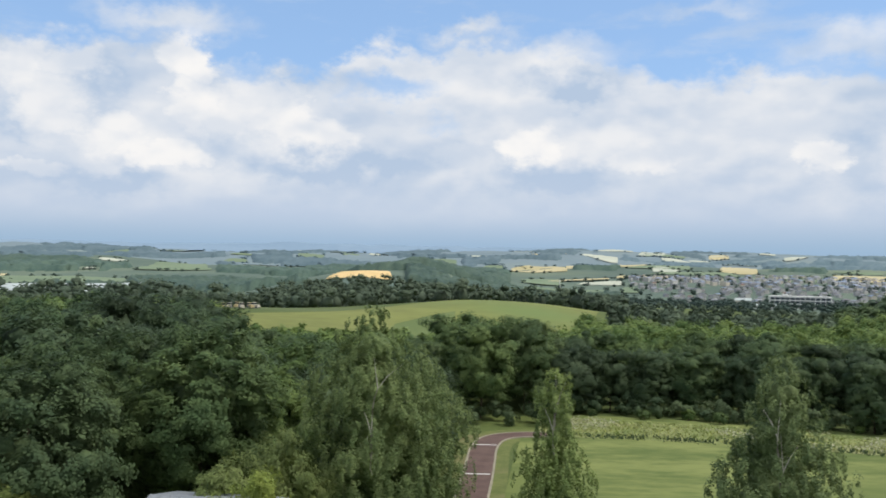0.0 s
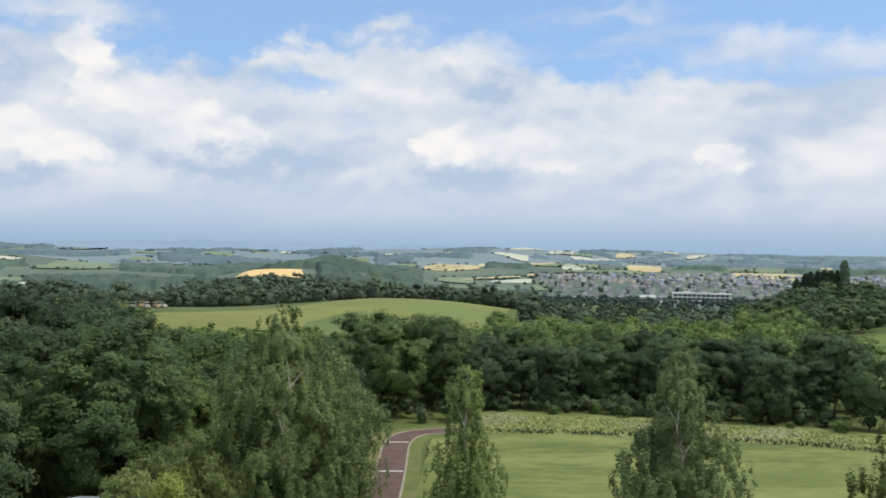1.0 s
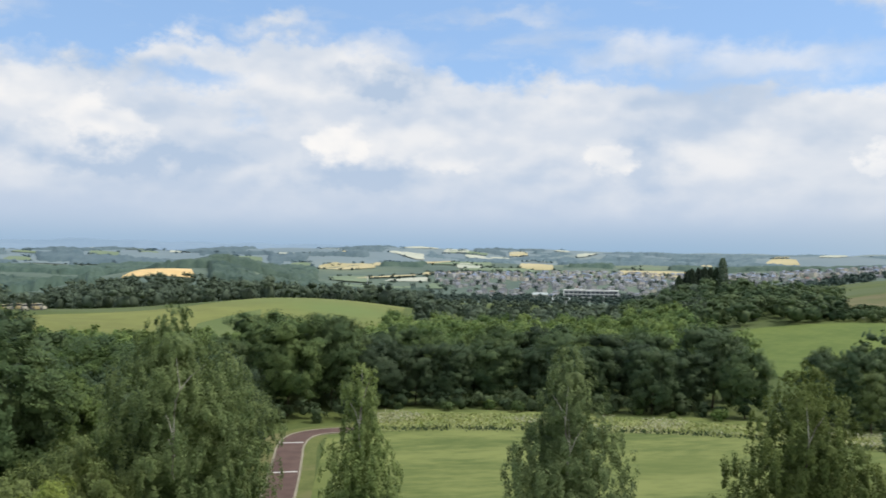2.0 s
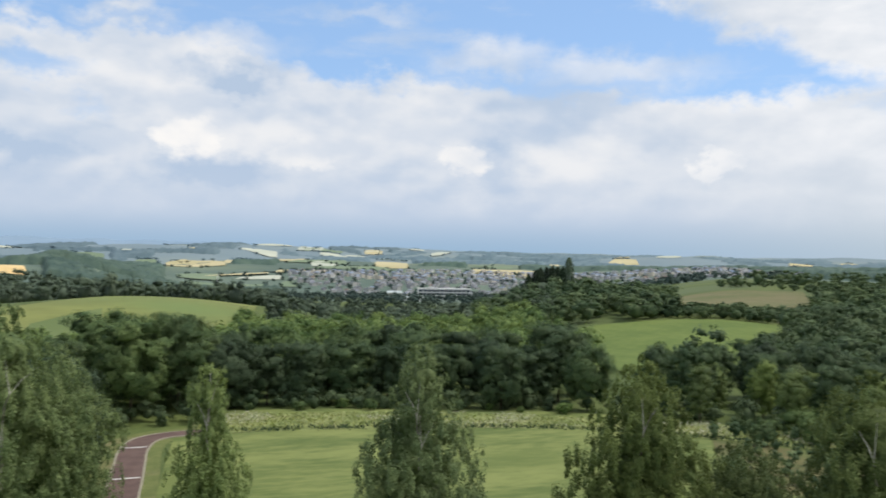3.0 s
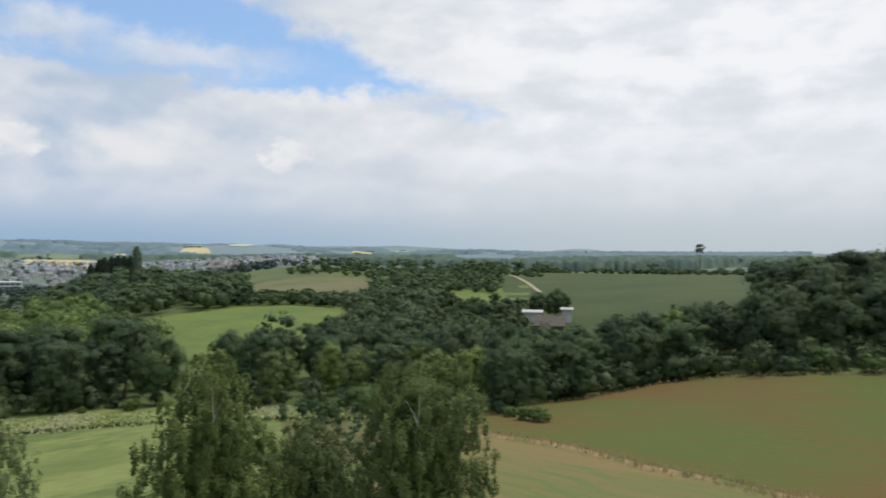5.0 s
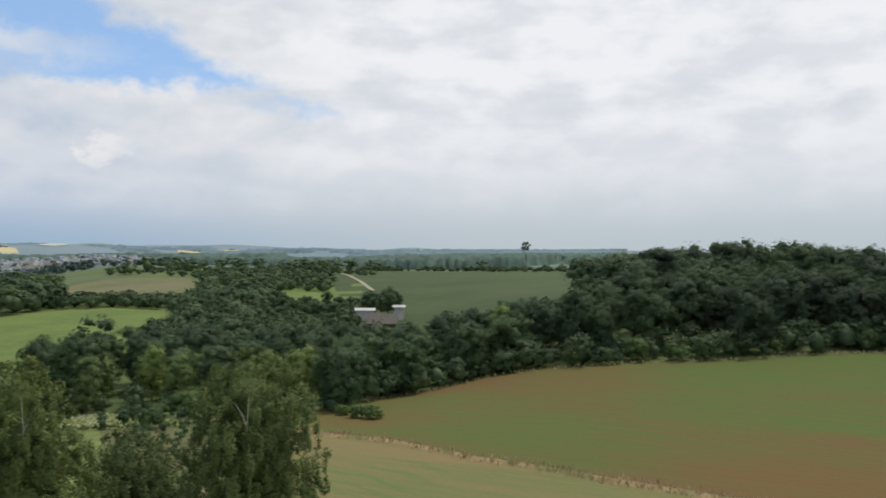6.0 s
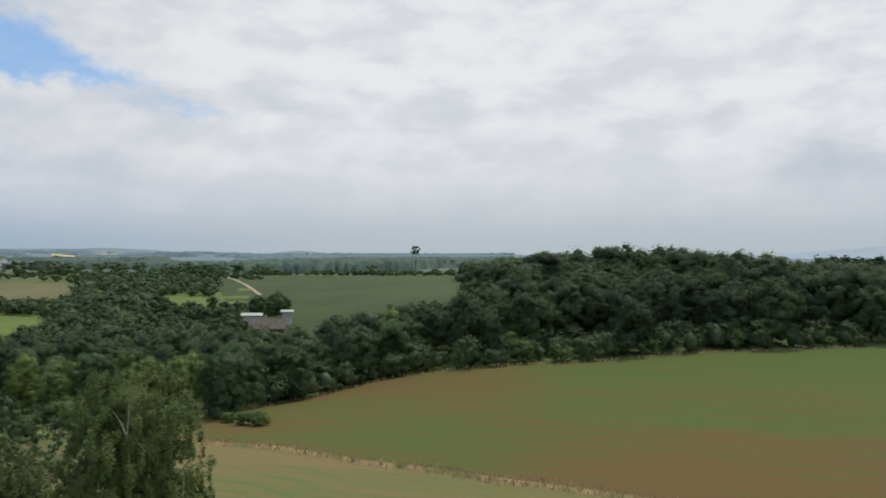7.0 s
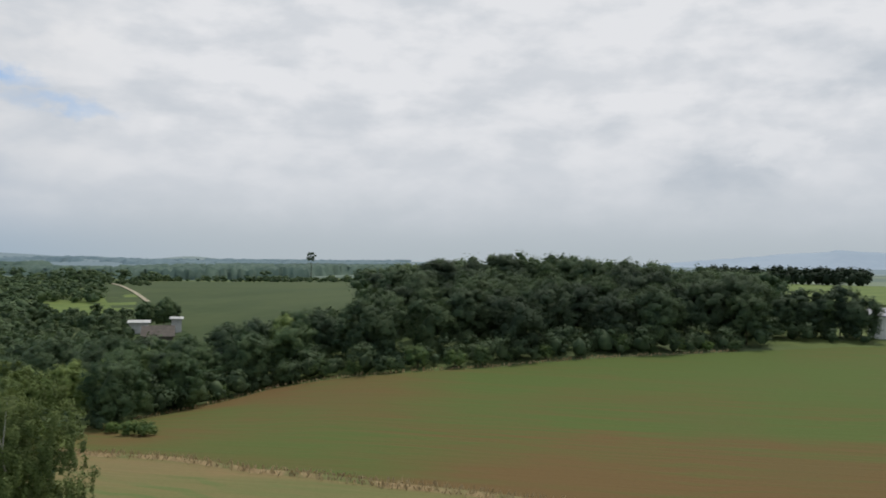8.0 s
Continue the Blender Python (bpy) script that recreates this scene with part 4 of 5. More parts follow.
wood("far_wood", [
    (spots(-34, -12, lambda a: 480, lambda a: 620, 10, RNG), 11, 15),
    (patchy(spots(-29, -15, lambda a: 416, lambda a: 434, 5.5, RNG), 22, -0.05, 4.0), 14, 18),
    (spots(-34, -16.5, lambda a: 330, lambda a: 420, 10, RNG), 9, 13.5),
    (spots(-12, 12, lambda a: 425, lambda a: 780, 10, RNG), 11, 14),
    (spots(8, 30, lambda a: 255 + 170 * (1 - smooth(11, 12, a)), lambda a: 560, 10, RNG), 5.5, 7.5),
    (spots(9, 31, lambda a: 560, lambda a: 760, 11, RNG), 4.5, 6)], 80, 0.85, LEAF_FAR_HAZE, "woods beyond the fields", 6, 7, 1.2)
wood("town_trees", [(spots(12, 46, lambda a: 700, lambda a: 1800, 34, RNG), 6, 10), (spots(12, 40, lambda a: 780, lambda a: 985, 13, RNG), 6, 10)], 24, 1.1, LEAF_MID_HAZE, "trees between the houses of the town", 9, 5, 1.3)
wood("field_hedges", [([p for p in HEDGES if math.hypot(*p) < 2500], 4, 7)], 22, 1.3, LEAF_MID_HAZE, "rows of trees between the far fields", 31, 5, 2.2)
wood("hazy_hedges", [([p for p in HEDGES if math.hypot(*p) >= 2500], 5, 9)], 16, 2.0, LEAF_HORIZON_HAZE, "rows of trees between the farthest fields, tinted haze blue", 32, 4, 2.4)


def wooded(p):
    az, r = math.degrees(math.atan2(*p)), math.hypot(*p)
    if 12 < az < 46 and r < 1950 or -9 < az < -2.5 and r < 1000 or 4.5 < az < 20 and 1150 < r < 2000:
        return False
    if any(a0 - 0.3 < az < a1 + 0.3 and r0 - 30 < r < r1 + 30 for a0, a1, r0, r1 in PALE_FIELDS + WHEAT_FIELDS + GREEN_FIELDS):
        return False
    return noise.noise((p[0] / 420, p[1] / 340, 5.0)) + 0.4 * noise.noise((p[0] / 110, p[1] / 110, 1.0)) > -0.05


def canopy(name, az0, az1, r0, r1, step, ratio, mat, label, seed):
    """A closed far wood as one uneven roof of crowns, sunk into the ground where there is none."""
    rng = np.random.default_rng(seed)
    azs = np.arange(az0, az1, step)
    rs = r0 * ratio ** np.arange(int(math.log(r1 / r0) / math.log(ratio)))
    verts, inside = [], []
    for r in rs:
        for az in azs:
            a, q = az + rng.normal() * step * 0.3, r * (1 + rng.normal() * 0.3 * (ratio - 1))
            p = plan(a, q)
            on = wooded(p) and r > r0
            inside.append(on)
            verts.append((p[0], p[1], land(*p) + (rng.uniform(5.5, 12.0) if on else -4.0)))
    m = len(azs)
    faces = []
    for k in range(len(verts)):
        around = sum(inside[q] for q in (k - 1, k + 1, k - m, k + m) if 0 <= q < len(inside))
        if inside[k] and around < 3:
            x, y, z = verts[k]
            verts[k] = (x, y, z - 4.0 * (3 - around))
    for i in range(len(rs) - 1):
        for j in range(m - 1):
            k = i * m + j
            if inside[k] or inside[k + 1] or inside[k + m] or inside[k + m + 1]:
                faces.append((k, k + 1, k + m + 1, k + m))
    return tagged(new(name, mesh_from(name, verts, faces, mat, True)), label, "woodland", kind="stuff")


# the haze over these woods sits in their leaf colour
canopy("horizon_wood", -36, 75, 800, 2350, 0.22, 1.012, LEAF_MID_HAZE, "woods on the hills beyond the town", 7)
canopy("hazy_wood", -36, 75, 2350, 4600, 0.2, 1.014, LEAF_HORIZON_HAZE, "woods on the far hills, tinted haze blue", 17)


# ---------------------------------------------------------------- knoll with poplars, lone tree, conifers
def spire(name, i, h, w, count, leaf, taper, mat, label, group):
    rng = np.random.default_rng(500 + i)
    ob = tree(name, crown_spire(h, w, count, leaf, rng, mat, taper), limbs(h * 0.9, w * 0.2, rng, 4, BARK, 0.2), label, "tree", group)
    ob["tall"] = h
    return ob


POPLAR = [spire("poplar", 0, 14.0, 5.6, 1800, 0.36, 0.35, LEAF_FAR_HAZE, "tall narrow poplar on a knoll", "poplars on the knoll")]
CONIFER = kind_of(lambda i: spire("conifer", 1 + i, 13.0, 8.0, 2600, 0.34, 0.6, LEAF_DARK, "dark pointed conifer on a knoll", "conifers on the knoll"), 2)
plant(POPLAR, at(31.4, 330), 14.2, 14.4, RNG)
plant(CONIFER, at(28.7, 330) + at(29.15, 337) + at(29.5, 327) + at(29.9, 334) + at(30.3, 328) + at(30.7, 336) + at(31.0, 330) + at(30.1, 341) + at(29.3, 343) + at(30.6, 345), 10.2, 12.4, RNG)
wood("plantation", [(spots(94.5, 104, lambda a: 780, lambda a: 840, 7.5, RNG), 13, 18)], 40, 1.3, LEAF_DARK, "dense dark conifer plantation beyond the fields", 12)


def lone_tree():
    rng = np.random.default_rng(77)
    a = np.arange(16) * 2.4
    zz = np.linspace(-1, 1, 16)
    C = np.stack([2.5 * np.sqrt(1 - 0.8 * zz ** 2) * np.cos(a), 2.5 * np.sqrt(1 - 0.8 * zz ** 2) * np.sin(a), 17.6 + 2.6 * zz], 1) + rng.normal(size=(16, 3)) * 0.3
    i = rng.integers(0, 16, 1100)
    d = unit(rng.normal(size=(1100, 3)))
    P = C[i] + d * 1.15 * rng.uniform(0.4, 1.1, (1100, 1))
    crown = foliage("crown", leaf_faces(P, d, 0.30, rng, 0.8), C, np.full((16, 3), 0.45), rng, LEAF_FAR_HAZE)
    ob = tree("lone_tree", crown, limbs(18.5, 3.4, rng, 7, BARK, 0.34, low=0.62), "lone tall tree with a bare stem on the ridge", "tree", "")
    x, y = plan(68.3, 600)
    ob.location = (x, y, land(x, y))


lone_tree()


# ---------------------------------------------------------------- birches before the lookout
def birch(az, r, h, seed, count, label, outline, bare=(), leaf=0.07, base=0.11, mat=None, thin=0.0, heart=0.3):
    rng = np.random.default_rng(seed)
    ob = tree("birch_tree", crown_birch(h, count, leaf, rng, mat or LEAF_BIRCH, outline, thin, heart), limbs(h * 0.95, outline[-2][1] * 0.6, rng, 11, BARK_BIRCH, base), label, "tree", "birches by the lawn")
    x, y = plan(az, r)
    ob.location = (x, y, land(x, y))
    for z0, side, out in bare:
        toward = np.array([-x, -y, 0.0]) / r
        across = np.array([toward[1], -toward[0], 0.0])
        foot = toward * out * 0.55 + np.array([0, 0, z0])
        fork = foot + toward * out * 0.3 + across * side * 0.25 + np.array([0, 0, 1.3])
        V, F = [], []
        for pts, rad in (([foot, (foot + fork) / 2 + across * 0.06, fork], [0.05, 0.042, 0.034]),
                         ([fork, fork + across * side * 0.55 + np.array([0, 0, 0.7]), fork + across * side * 1.25 + np.array([0, 0, 1.25])], [0.03, 0.02, 0.009]),
                         ([fork, fork - across * side * 0.12 + np.array([0, 0, 0.8]), fork - across * side * 0.22 + np.array([0, 0, 1.7])], [0.028, 0.018, 0.008])):
            v, f = tube(pts, rad, 6)
            F += [tuple(i + len(V) for i in q) for q in f]
            V += v
        part("bare_branch", mesh_from("bare_branch", V, F, BARK_BIRCH, True), ob, "pale bare branch between the leaves")
    return ob


birch(7.7, 46, 12.1, 31, 30000, "slender birch with a sparse light green crown", [(0, 0.15), (0.5, 0.85), (1.8, 1.2), (2.9, 0.95), (4.2, 1.6), (5.6, 2.1), (8, 2.3), (12, 0.9)], [(7.6, 0.4, 1.1), (8.9, -0.35, 0.9)], thin=0.25, heart=0.25)
birch(21.9, 43.5, 13.9, 32, 52000, "tall birch with a white trunk showing through its crown", [(0, 0.2), (1.2, 0.9), (2.8, 1.9), (4.0, 2.0), (5.0, 3.0), (7, 3.7), (10, 3.9), (13.5, 1.5)], [(8.6, 0.5, 1.7), (7.2, -0.5, 2.6)], thin=0.2, heart=0.35)
birch(37.0, 43, 13.3, 33, 72000, "broad birch with hanging green sprays", [(0, 0.3), (0.8, 1.3), (2.2, 2.3), (4.2, 3.2), (6.1, 4.2), (9, 4.7), (13, 2.0)], [(8.6, -0.5, 2.9)], mat=LEAF_DENSE, thin=0.05)
birch(51.2, 43.5, 13.1, 34, 72000, "round dense birch by the pale field", [(0, 0.6), (0.8, 1.9), (1.8, 2.9), (3.4, 3.5), (5.4, 4.0), (9, 4.5), (13, 2.0)], [(8.2, 0.5, 3.2)], mat=LEAF_DENSE)
birch(-4.6, 49, 15.1, 35, 80000, "large birch with a forked white trunk", [(0, 0.6), (1.5, 2.4), (4.8, 4.3), (8, 5.0), (12, 5.0), (15, 2.5)], [(9.6, -1.0, 4.6), (7.2, 0.3, 5.2), (6.0, 0.2, 5.4)], thin=0.1)
birch(-1.6, 53, 12.6, 36, 44000, "birch grown together with its neighbour", [(0, 0.5), (1.5, 2.0), (4, 3.4), (8, 4.0), (12, 2.0)])
birch(43.6, 48, 8.3, 37, 32000, "small bushy birch between taller ones", [(0, 0.6), (0.8, 1.8), (2.2, 2.8), (4.5, 3.3), (8, 2.0)], mat=LEAF_DENSE)


# ---------------------------------------------------------------- meadow and field edges
def tufts(name, places, lo, hi, per, wide, mat, label, seed, flat=False):
    """Blades, or flat flower heads, as one object."""
    rng = np.random.default_rng(seed)
    xy = np.array([p for p in places])
    z = np.array([land(*p) for p in places])
    base = np.repeat(np.column_stack([xy, z]), per, 0)
    m = len(base)
    base[:, :2] += rng.normal(size=(m, 2)) * 0.25
    h = rng.uniform(lo, hi, m)
    a = rng.random(m) * 6.283
    if flat:
        P = base + np.column_stack([np.zeros(m), np.zeros(m), h])
        v = leaf_faces(P, np.column_stack([rng.normal(size=(m, 2)) * 0.5, np.ones(m)]), wide, rng, 0.9)
    else:
        side = np.column_stack([np.cos(a), np.sin(a), np.zeros(m)]) * wide
        tip = np.column_stack([rng.normal(size=(m, 2)) * 0.25 * h[:, None], h])
        v = np.stack([base - side * 0.4, base + tip * 0.55 + side, base + tip, base + tip * 0.5 - side], 1).reshape(-1, 3)
    return tagged(new(name, quads(name, v, mat)), label, "grass", kind="stuff")


MEADOW_SPOTS = spots(7, 48, lambda a: np.interp(a, [6.6, 10, 31, 50], [87, 87, 90.4, 89.5]), lambda a: 97.5, 0.42, RNG, 24)
tufts("meadow_weeds", MEADOW_SPOTS, 0.15, 0.5, 2, 0.09, WEED, "tall green weeds of the meadow", 61)
tufts("meadow_leaves", MEADOW_SPOTS, 0.15, 0.45, 2, 0.17, WEED, "broad green leaves of the meadow weeds", 65, True)
tufts("meadow_flowers", patchy(MEADOW_SPOTS, 6.0, 0.09, 2.0), 0.22, 0.60, 7, 0.07, FLOWER, "cream flower heads in the meadow", 62, True)
FRONT_SPOTS = spots(7, 48, lambda a: np.interp(a, [6.6, 10, 31, 50], [86.2, 86.4, 89.7, 88.9]), lambda a: np.interp(a, [6.6, 10, 31, 50], [87.8, 87.9, 91.3, 90.4]), 0.36, RNG, 40)
tufts("meadow_edge", patchy(FRONT_SPOTS, 1.6, -0.15, 5.0), 0.15, 0.55, 4, 0.08, LEAF_WOOD, "dark green weeds along the edge of the lawn", 66)
BERM_SPOTS = spots(52, 92, lambda a: np.interp(a, BERM_A, BERM_R) - 0.8, lambda a: np.interp(a, BERM_A, BERM_R) + 0.8, 0.38, RNG, 40)
tufts("berm_grass", BERM_SPOTS, 0.25, 0.70, 4, 0.07, STRAW, "dry straw coloured grass along the field edge", 63)
EDGE_SPOTS = spots(56, 97, lambda a: np.interp(a, EDGE_A, EDGE_R), lambda a: np.interp(a, EDGE_A, EDGE_R) + 1.6, 0.6, RNG, 30)
tufts("edge_grass", EDGE_SPOTS, 0.2, 0.6, 3, 0.1, STRAW, "dry grass along the wood edge", 64)


# ---------------------------------------------------------------- buildings
def block(x0, x1, y0, y1, z0, z1, V, F):
    b = len(V)
    V += [(x0, y0, z0), (x1, y0, z0), (x1, y1, z0), (x0, y1, z0), (x0, y0, z1), (x1, y0, z1), (x1, y1, z1), (x0, y1, z1)]
    F += [tuple(b + i for i in f) for f in ((0, 3, 2, 1), (4, 5, 6, 7), (0, 1, 5, 4), (1, 2, 6, 5), (2, 3, 7, 6), (3, 0, 4, 7))]


def boxes(name, items, mat):
    V, F = [], []
    for it in items:
        block(*it, V, F)
    return mesh_from(name, V, F, mat)


def gable_wall(w, d, h, rise, mat):
    V = [(-w, -d, -1.5), (w, -d, -1.5), (w, d, -1.5), (-w, d, -1.5), (-w, -d, h), (w, -d, h), (w, d, h), (-w, d, h), (-w, 0, h + rise), (w, 0, h + rise)]
    F = [(0, 1, 5, 4), (2, 3, 7, 6), (1, 2, 6, 9, 5), (3, 0, 4, 8, 7), (0, 3, 2, 1)]
    return mesh_from("wall", V, F, mat)


def gable_roof(w, d, h, rise, mat, over=0.5, thick=0.18):
    V, F = [], []
    k = rise / d
    for s in (-1, 1):
        b = len(V)
        for dz in (0.0, thick):
            V += [(-w - over, s * (d + over), h - over * k + dz), (w + over, s * (d + over), h - over * k + dz), (w + over, 0, h + rise + dz), (-w - over, 0, h + rise + dz)]
        F += [tuple(b + i for i in f) for f in ((0, 1, 2, 3), (7, 6, 5, 4), (0, 4, 5, 1), (1, 5, 6, 2), (3, 7, 4, 0))]
    return mesh_from("roof", V, F, mat)


def house(name, w, d, h, rise, wall, roof, label, group):
    ob = tagged(new(name), label, "house", group)
    wl = part("wall", gable_wall(w, d, h, rise, wall), ob)
    part("roof", gable_roof(w, d, h, rise, roof), ob)
    n = max(2, int(w))
    for k in range(n):
        x = -w + (k + 0.5) * 2 * w / n
        part("window", boxes("window", [(x - 0.5, x + 0.5, -d - 0.06, -d + 0.05, 1.0, 2.3)], GLASS), wl)
    return ob


HOUSES = [
    house("house", 5.0, 4.0, 5.2, 1.8, HOUSEWHITE, ROOF_GREY, "white town house with a grey roof", "houses of the town"),
    house("house", 4.4, 4.4, 5.4, 1.2, CREAM, ROOF_BLUE, "cream town house with a blue roof", "houses of the town"),
    house("house", 5.4, 4.0, 4.8, 2.2, GREYWALL, ROOF_DARK, "grey town house with a dark roof", "houses of the town"),
    house("house", 4.6, 3.8, 5.0, 2.0, CREAM, ROOF_RED, "cream town house with a rust red roof", "houses of the town"),
    house("house", 7.0, 5.0, 6.2, 1.0, HOUSEWHITE, ROOF_DARK, "wide white building with a low dark roof", "houses of the town"),
]


def settle(ob, x, y, turn, s=1.0):
    m = Matrix.LocRotScale((x, y, land(x, y)), Euler((0, 0, radians(turn))), (s, s, s))
    if ob.name not in USED:
        USED.add(ob.name)
        ob.matrix_basis = m
        return ob
    made = copy_thing(ob, m)
    made.scale = (s, s, s)
    return made


TOWN_RNG = np.random.default_rng(41)
TOWN = spots(12.5, 46, lambda a: np.interp(a, [12, 16, 22, 29, 46], [1500, 980, 900, 1000, 1250]), lambda a: np.interp(a, [12, 20, 30, 46], [1650, 1750, 1850, 1750]), 17.5, TOWN_RNG, 30)
TOWN = [p for p in TOWN if not (20.6 < math.degrees(math.atan2(*p)) < 25.2 and math.hypot(*p) < 1030)]
TOWN = [p for p in TOWN if noise.noise((p[0] / 60, p[1] / 60, 2.0)) > -0.16]
TOWN.sort(key=lambda p: math.hypot(*p))
for i, (x, y) in enumerate(TOWN[:290]):
    settle(HOUSES[TOWN_RNG.choice(5, p=[0.36, 0.11, 0.28, 0.03, 0.22])], x, y, 18 + 90 * TOWN_RNG.integers(2) + TOWN_RNG.normal() * 4, TOWN_RNG.uniform(0.55, 0.95))


def rest_of_town(places, wall, roof, name, label, seed):
    rng = np.random.default_rng(seed)
    V, F, slots = [], [], []
    for x, y in places:
        w, d, h = rng.uniform(3.5, 6.5), rng.uniform(3.2, 4.6), rng.uniform(4.0, 6.0)
        z = land(x, y)
        c, s = math.cos(0.3 + 1.5708 * rng.integers(2)), math.sin(0.3 + 1.5708 * rng.integers(2))
        b = len(V)
        for px, py, pz in ((-w, -d, -2), (w, -d, -2), (w, d, -2), (-w, d, -2), (-w, -d, h), (w, -d, h), (w, d, h), (-w, d, h), (-w, 0, h + 1.8), (w, 0, h + 1.8)):
            V.append((x + px * c - py * s, y + px * s + py * c, z + pz))
        for f, k in (((0, 1, 5, 4), 0), ((2, 3, 7, 6), 0), ((1, 2, 6, 9, 5), 0), ((3, 0, 4, 8, 7), 0), ((4, 5, 9, 8), 1), ((6, 7, 8, 9), 1)):
            F.append(tuple(b + i for i in f))
            slots.append(k)
    me = mesh_from(name, V, F, wall)
    me.materials.append(roof)
    me.polygons.foreach_set("material_index", np.array(slots, np.int32))
    return tagged(new(name, me), label, "houses", kind="stuff")


REST = TOWN[290:]
rest_of_town(REST[0::3], HOUSEWHITE, ROOF_GREY, "white_houses", "far white houses of the town with grey roofs", 1)
rest_of_town(REST[1::3], CREAM, ROOF_DARK, "cream_houses", "far cream houses of the town with dark roofs", 2)
rest_of_town(REST[2::3], GREYWALL, ROOF_BLUE, "grey_houses", "far grey houses of the town with blue roofs", 3)


def school():
    ob = tagged(new("school"), "long white three storey school with window bands", "school")
    wl = part("wall", boxes("wall", [(-31, 31, -6, 6, -6, 10.5), (-18, -12, -4, 4, 10.5, 12.5)], WHITE), ob)
    for k in range(12):
        x = -29.5 + k * 5.0
        for z in (-0.6, 3.2, 6.9):
            part("window", boxes("window", [(x, x + 4.2, -6.12, -5.9, z, z + 2.5)], GLASS), wl)
    part("roof", boxes("roof", [(-31.4, 31.4, -6.4, 6.4, 10.5, 10.9)], WHITE), ob)
    x, y = plan(22.95, 985)
    ob.matrix_basis = pose(x, y, land(x, y) + 3, 0, 0, -21)


school()


def hall(name, az, r, w, d, h, rise, wall, roof, label, turn, lift=0.0):
    ob = tagged(new(name), label, "building")
    part("wall", gable_wall(w, d, h, rise, wall), ob)
    part("roof", gable_roof(w, d, h, rise, roof), ob)
    x, y = plan(az, r)
    ob.matrix_basis = pose(x, y, land(x, y) + lift, 0, 0, turn)
    return ob


hall("factory", -24.8, 455, 30, 10, 7.5, 3.4, CREAM, ROOF_PALE, "long white roofed works hall behind trees", 22, 2.5)
hall("factory", -19.7, 440, 8, 7, 9.5, 2, WHITE, ROOF_PALE, "white works building behind trees", 20, 2.0)
hall("gymnasium", 19.6, 940, 8, 7, 7, 2, CREAM, ROOF_PALE, "pale hall with a white roof", -20, 1.0)
hall("gymnasium", 21.0, 905, 9, 6, 4, 1.5, WHITE, ROOF_PALE, "white hall with a grey roof", -24)
hall("barn", 57.6, 252, 2.6, 2.2, 2.8, 0.5, HOUSEWHITE, HOUSEWHITE, "low white farm building among trees", -58, 0.6)
hall("barn", 58.8, 236, 3.8, 4.0, 0.4, 2.3, ROOF_BROWN, ROOF_BROWN, "farm shed with a weathered brown roof", -60, 1.4)
hall("barn", 59.9, 250, 1.4, 1.6, 3.6, 0.4, HOUSEWHITE, HOUSEWHITE, "small white farm shed beside trees", -60, 0.6)
hall("white_house", 105.2, 186, 2.0, 3, 4.4, 1.2, WHITE, ROOF_GREY, "white house wall beyond the field", -100)


def mast(az, r, h):
    V, F = tube([(0, 0, -1), (0, 0, h * 0.5), (0, 0, h)], [0.9, 0.6, 0.3], 6)
    ob = tagged(new("radio_mast"), "slim pale radio mast at the edge of the town", "mast")
    part("pole", mesh_from("pole", V, F, WHITE), ob)
    part("platform", boxes("platform", [(-1.2, 1.2, -1.2, 1.2, h * 0.8, h * 0.8 + 0.6)], GREYWALL), ob)
    x, y = plan(az, r)
    ob.location = (x, y, land(x, y))


mast(7.9, 1050, 26)


def shed():
    ob = tagged(new("shed"), "shed with a ribbed grey sheet metal roof", "shed")
    part("wall", gable_wall(2.6, 2.4, 5.3, 0.5, GREYWALL), ob)
    rf = part("roof", gable_roof(2.6, 2.4, 5.3, 0.5, METAL, 0.35, 0.06), ob)
    k = 0.5 / 2.4
    for i in range(13):
        x = -2.9 + i * 0.483
        V = []
        for sx in (-0.03, 0.03):
            V += [(x + sx, -2.75, 5.3 - 0.35 * k + 0.06), (x + sx, 0, 5.86), (x + sx, 0, 5.9), (x + sx, -2.75, 5.3 - 0.35 * k + 0.10)]
        part("rib", mesh_from("rib", V, [(0, 1, 2, 3), (7, 6, 5, 4), (3, 2, 6, 7), (0, 3, 7, 4)], METAL), rf)
    x, y = plan(-15.2, 41)
    ob.matrix_basis = pose(x, y, land(x, y) + 0.42, 0, 0, -8)


shed()


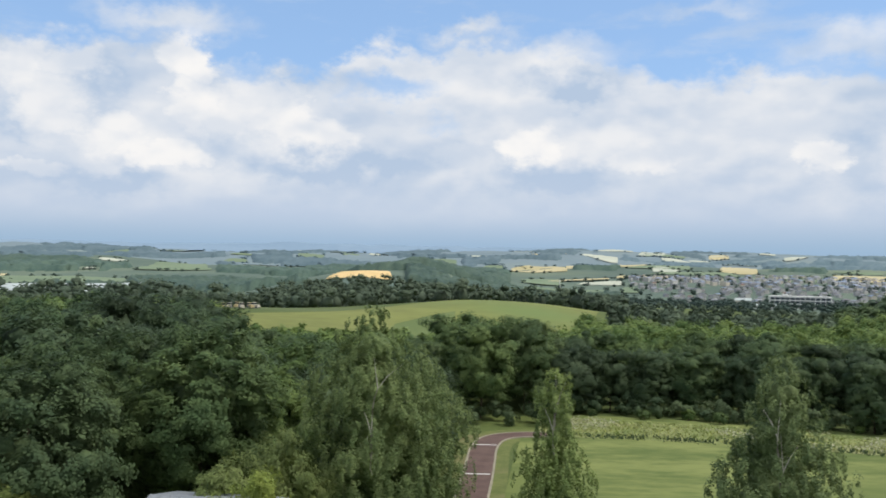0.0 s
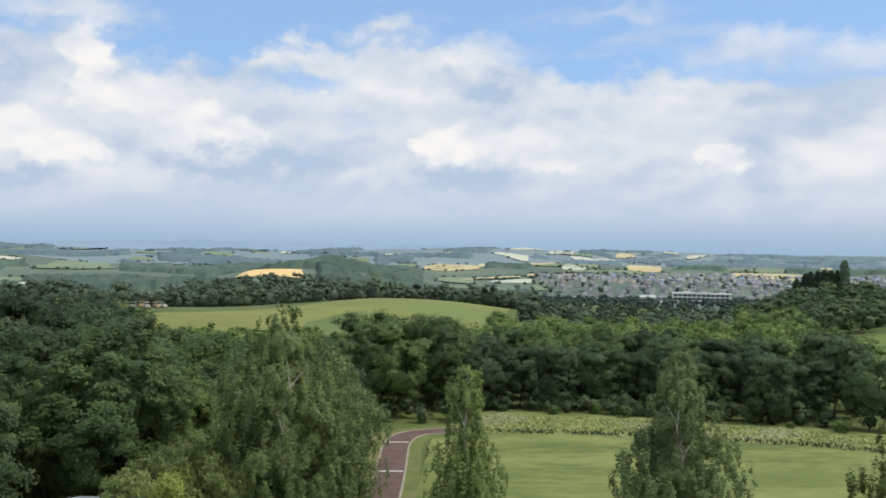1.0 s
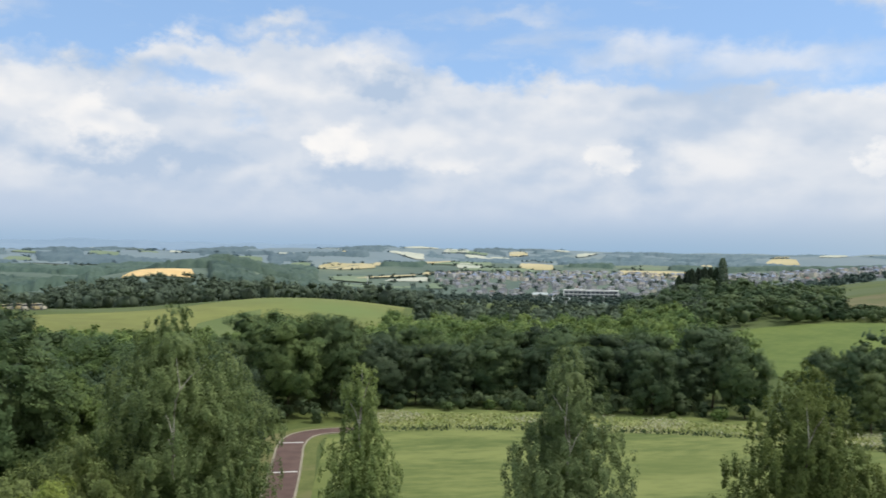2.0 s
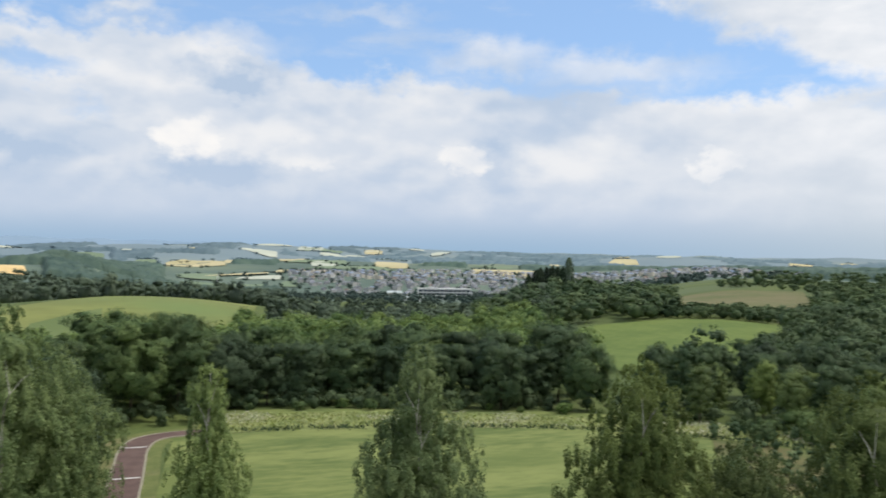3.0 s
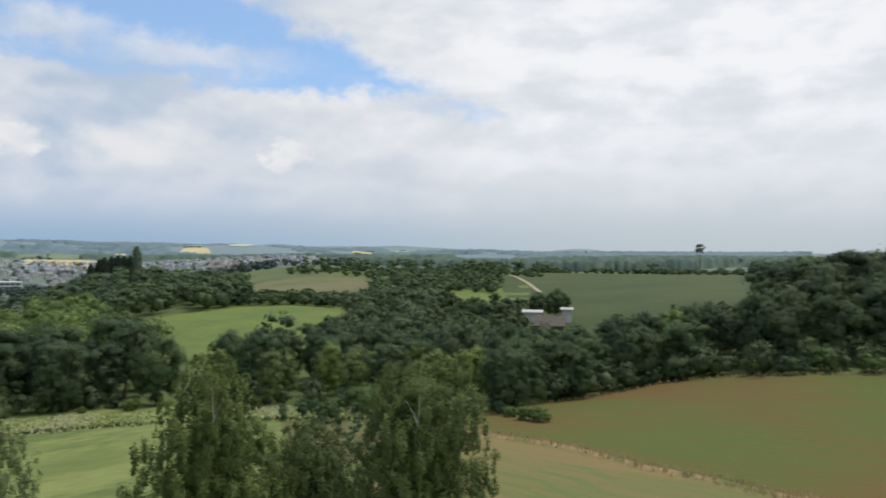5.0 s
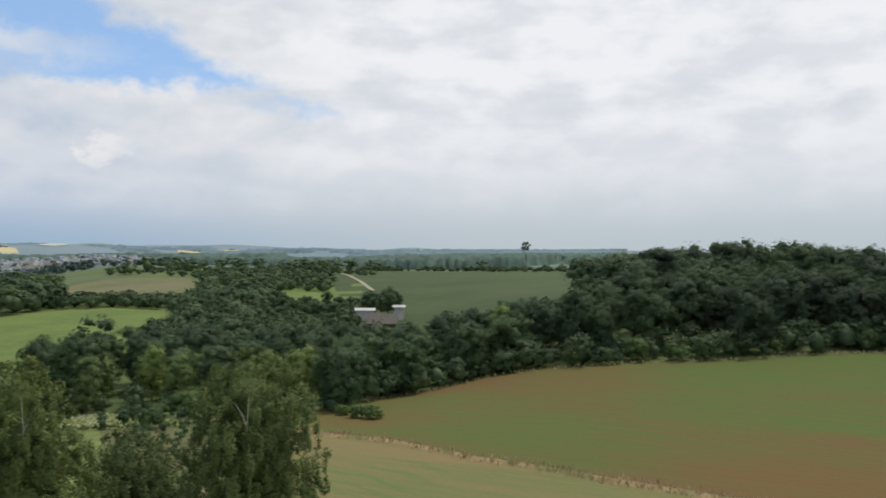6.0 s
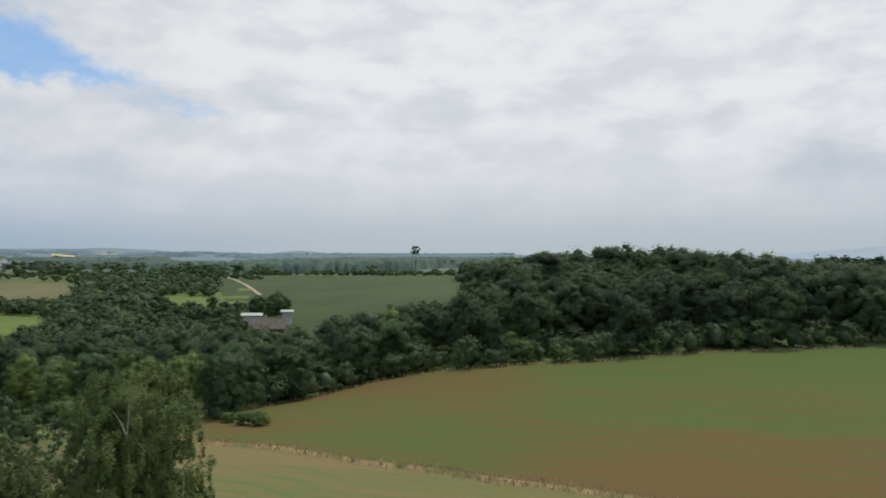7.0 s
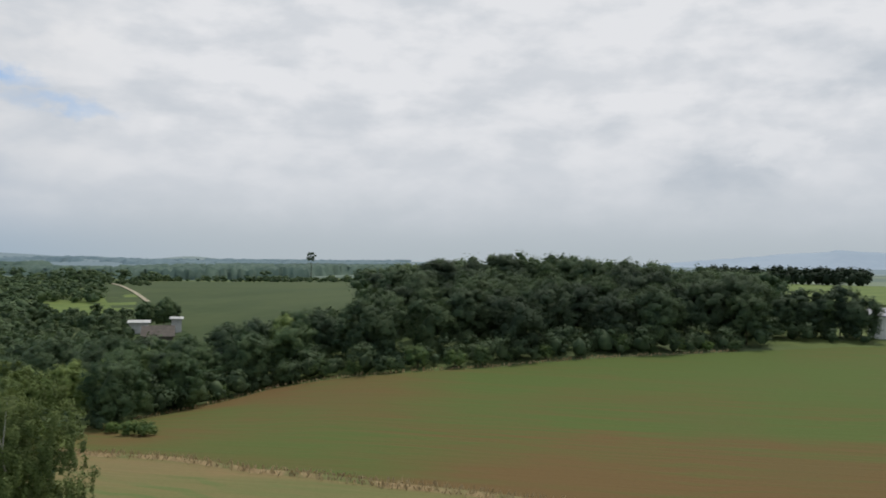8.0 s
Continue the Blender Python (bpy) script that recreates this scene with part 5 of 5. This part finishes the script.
def wheel(x, y, r, w):
    """A round wheel across the machine, as one mesh."""
    V, F = [], []
    for k in range(14):
        a = 2 * math.pi * k / 14
        for side in (-w, w):
            V.append((x + r * math.cos(a), y + side, r + r * math.sin(a)))
    F = [tuple(range(0, 28, 2)), tuple(range(27, 0, -2))] + [(2 * k, 2 * k + 1, (2 * k + 3) % 28, (2 * k + 2) % 28) for k in range(14)]
    return mesh_from("wheel", V, F, ROOF_DARK)


def machine(i, az, r):
    ob = tagged(new("farm_machine"), "parked yellow farm machine by the field" if i % 2 else "parked pale farm machine by the field", "machine", "machines by the field")
    paint = YELLOW if i % 2 else CREAM
    part("body", boxes("body", [(-2.0, 0.9, -0.7, 0.7, 0.7, 1.5), (-2.2, -1.9, -0.9, 0.9, 0.5, 1.1)], paint), ob)
    cab = part("cab", boxes("cab", [(0.1, 1.5, -0.8, 0.8, 1.1, 1.6)], paint), ob)
    part("window", boxes("window", [(0.2, 1.4, -0.74, 0.74, 1.6, 2.3)], GLASS), cab)
    part("roof", boxes("roof", [(0.05, 1.55, -0.85, 0.85, 2.3, 2.42)], paint), cab)
    for x, q in ((-1.4, 0.45), (0.8, 0.72)):
        for y in (-0.85, 0.85):
            part("wheel", wheel(x, y, q, 0.16), ob)
    x, y = plan(az, r)
    ob.matrix_basis = pose(x, y, land(x, y), 0, 0, 10 + 17 * i)


for i in range(9):
    machine(i, -16.0 + 0.44 * i + 0.1 * (i % 2), 348 + 5 * (i % 3))


# ---------------------------------------------------------------- mountains behind
def mountain(az0, az1, r, heights, seed, mat):
    verts, faces = [], []
    U = 60
    for i in range(U + 1):
        az = az0 + (az1 - az0) * i / U
        h = np.interp(i / U, np.linspace(0, 1, len(heights)), heights) * (1 + 0.15 * noise.fractal((az * 0.35, seed, 0), 1.0, 2.0, 4))
        for rr, k in ((r - 500, 0.0), (r - 300, 0.45), (r - 120, 0.85), (r, 1.0)):
            x, y = plan(az, rr)
            verts.append((x, y, 20 + (h - 20) * k))
    for i in range(U):
        for j in range(3):
            a = i * 4 + j
            faces.append((a, a + 4, a + 5, a + 1))
    return tagged(new("backdrop", mesh_from("backdrop", verts, faces, mat, True)), "horizon mountains with blue haze in their colour", "mountain", kind="structure")


mountain(88, 116, 4700, [20, 60, 95, 130, 125, 105, 80], 3, MOUNTAIN_PALE_HAZE)
mountain(-40, 20, 4780, [82, 90, 74, 92, 84, 74, 50], 9, MOUNTAIN_HAZE)
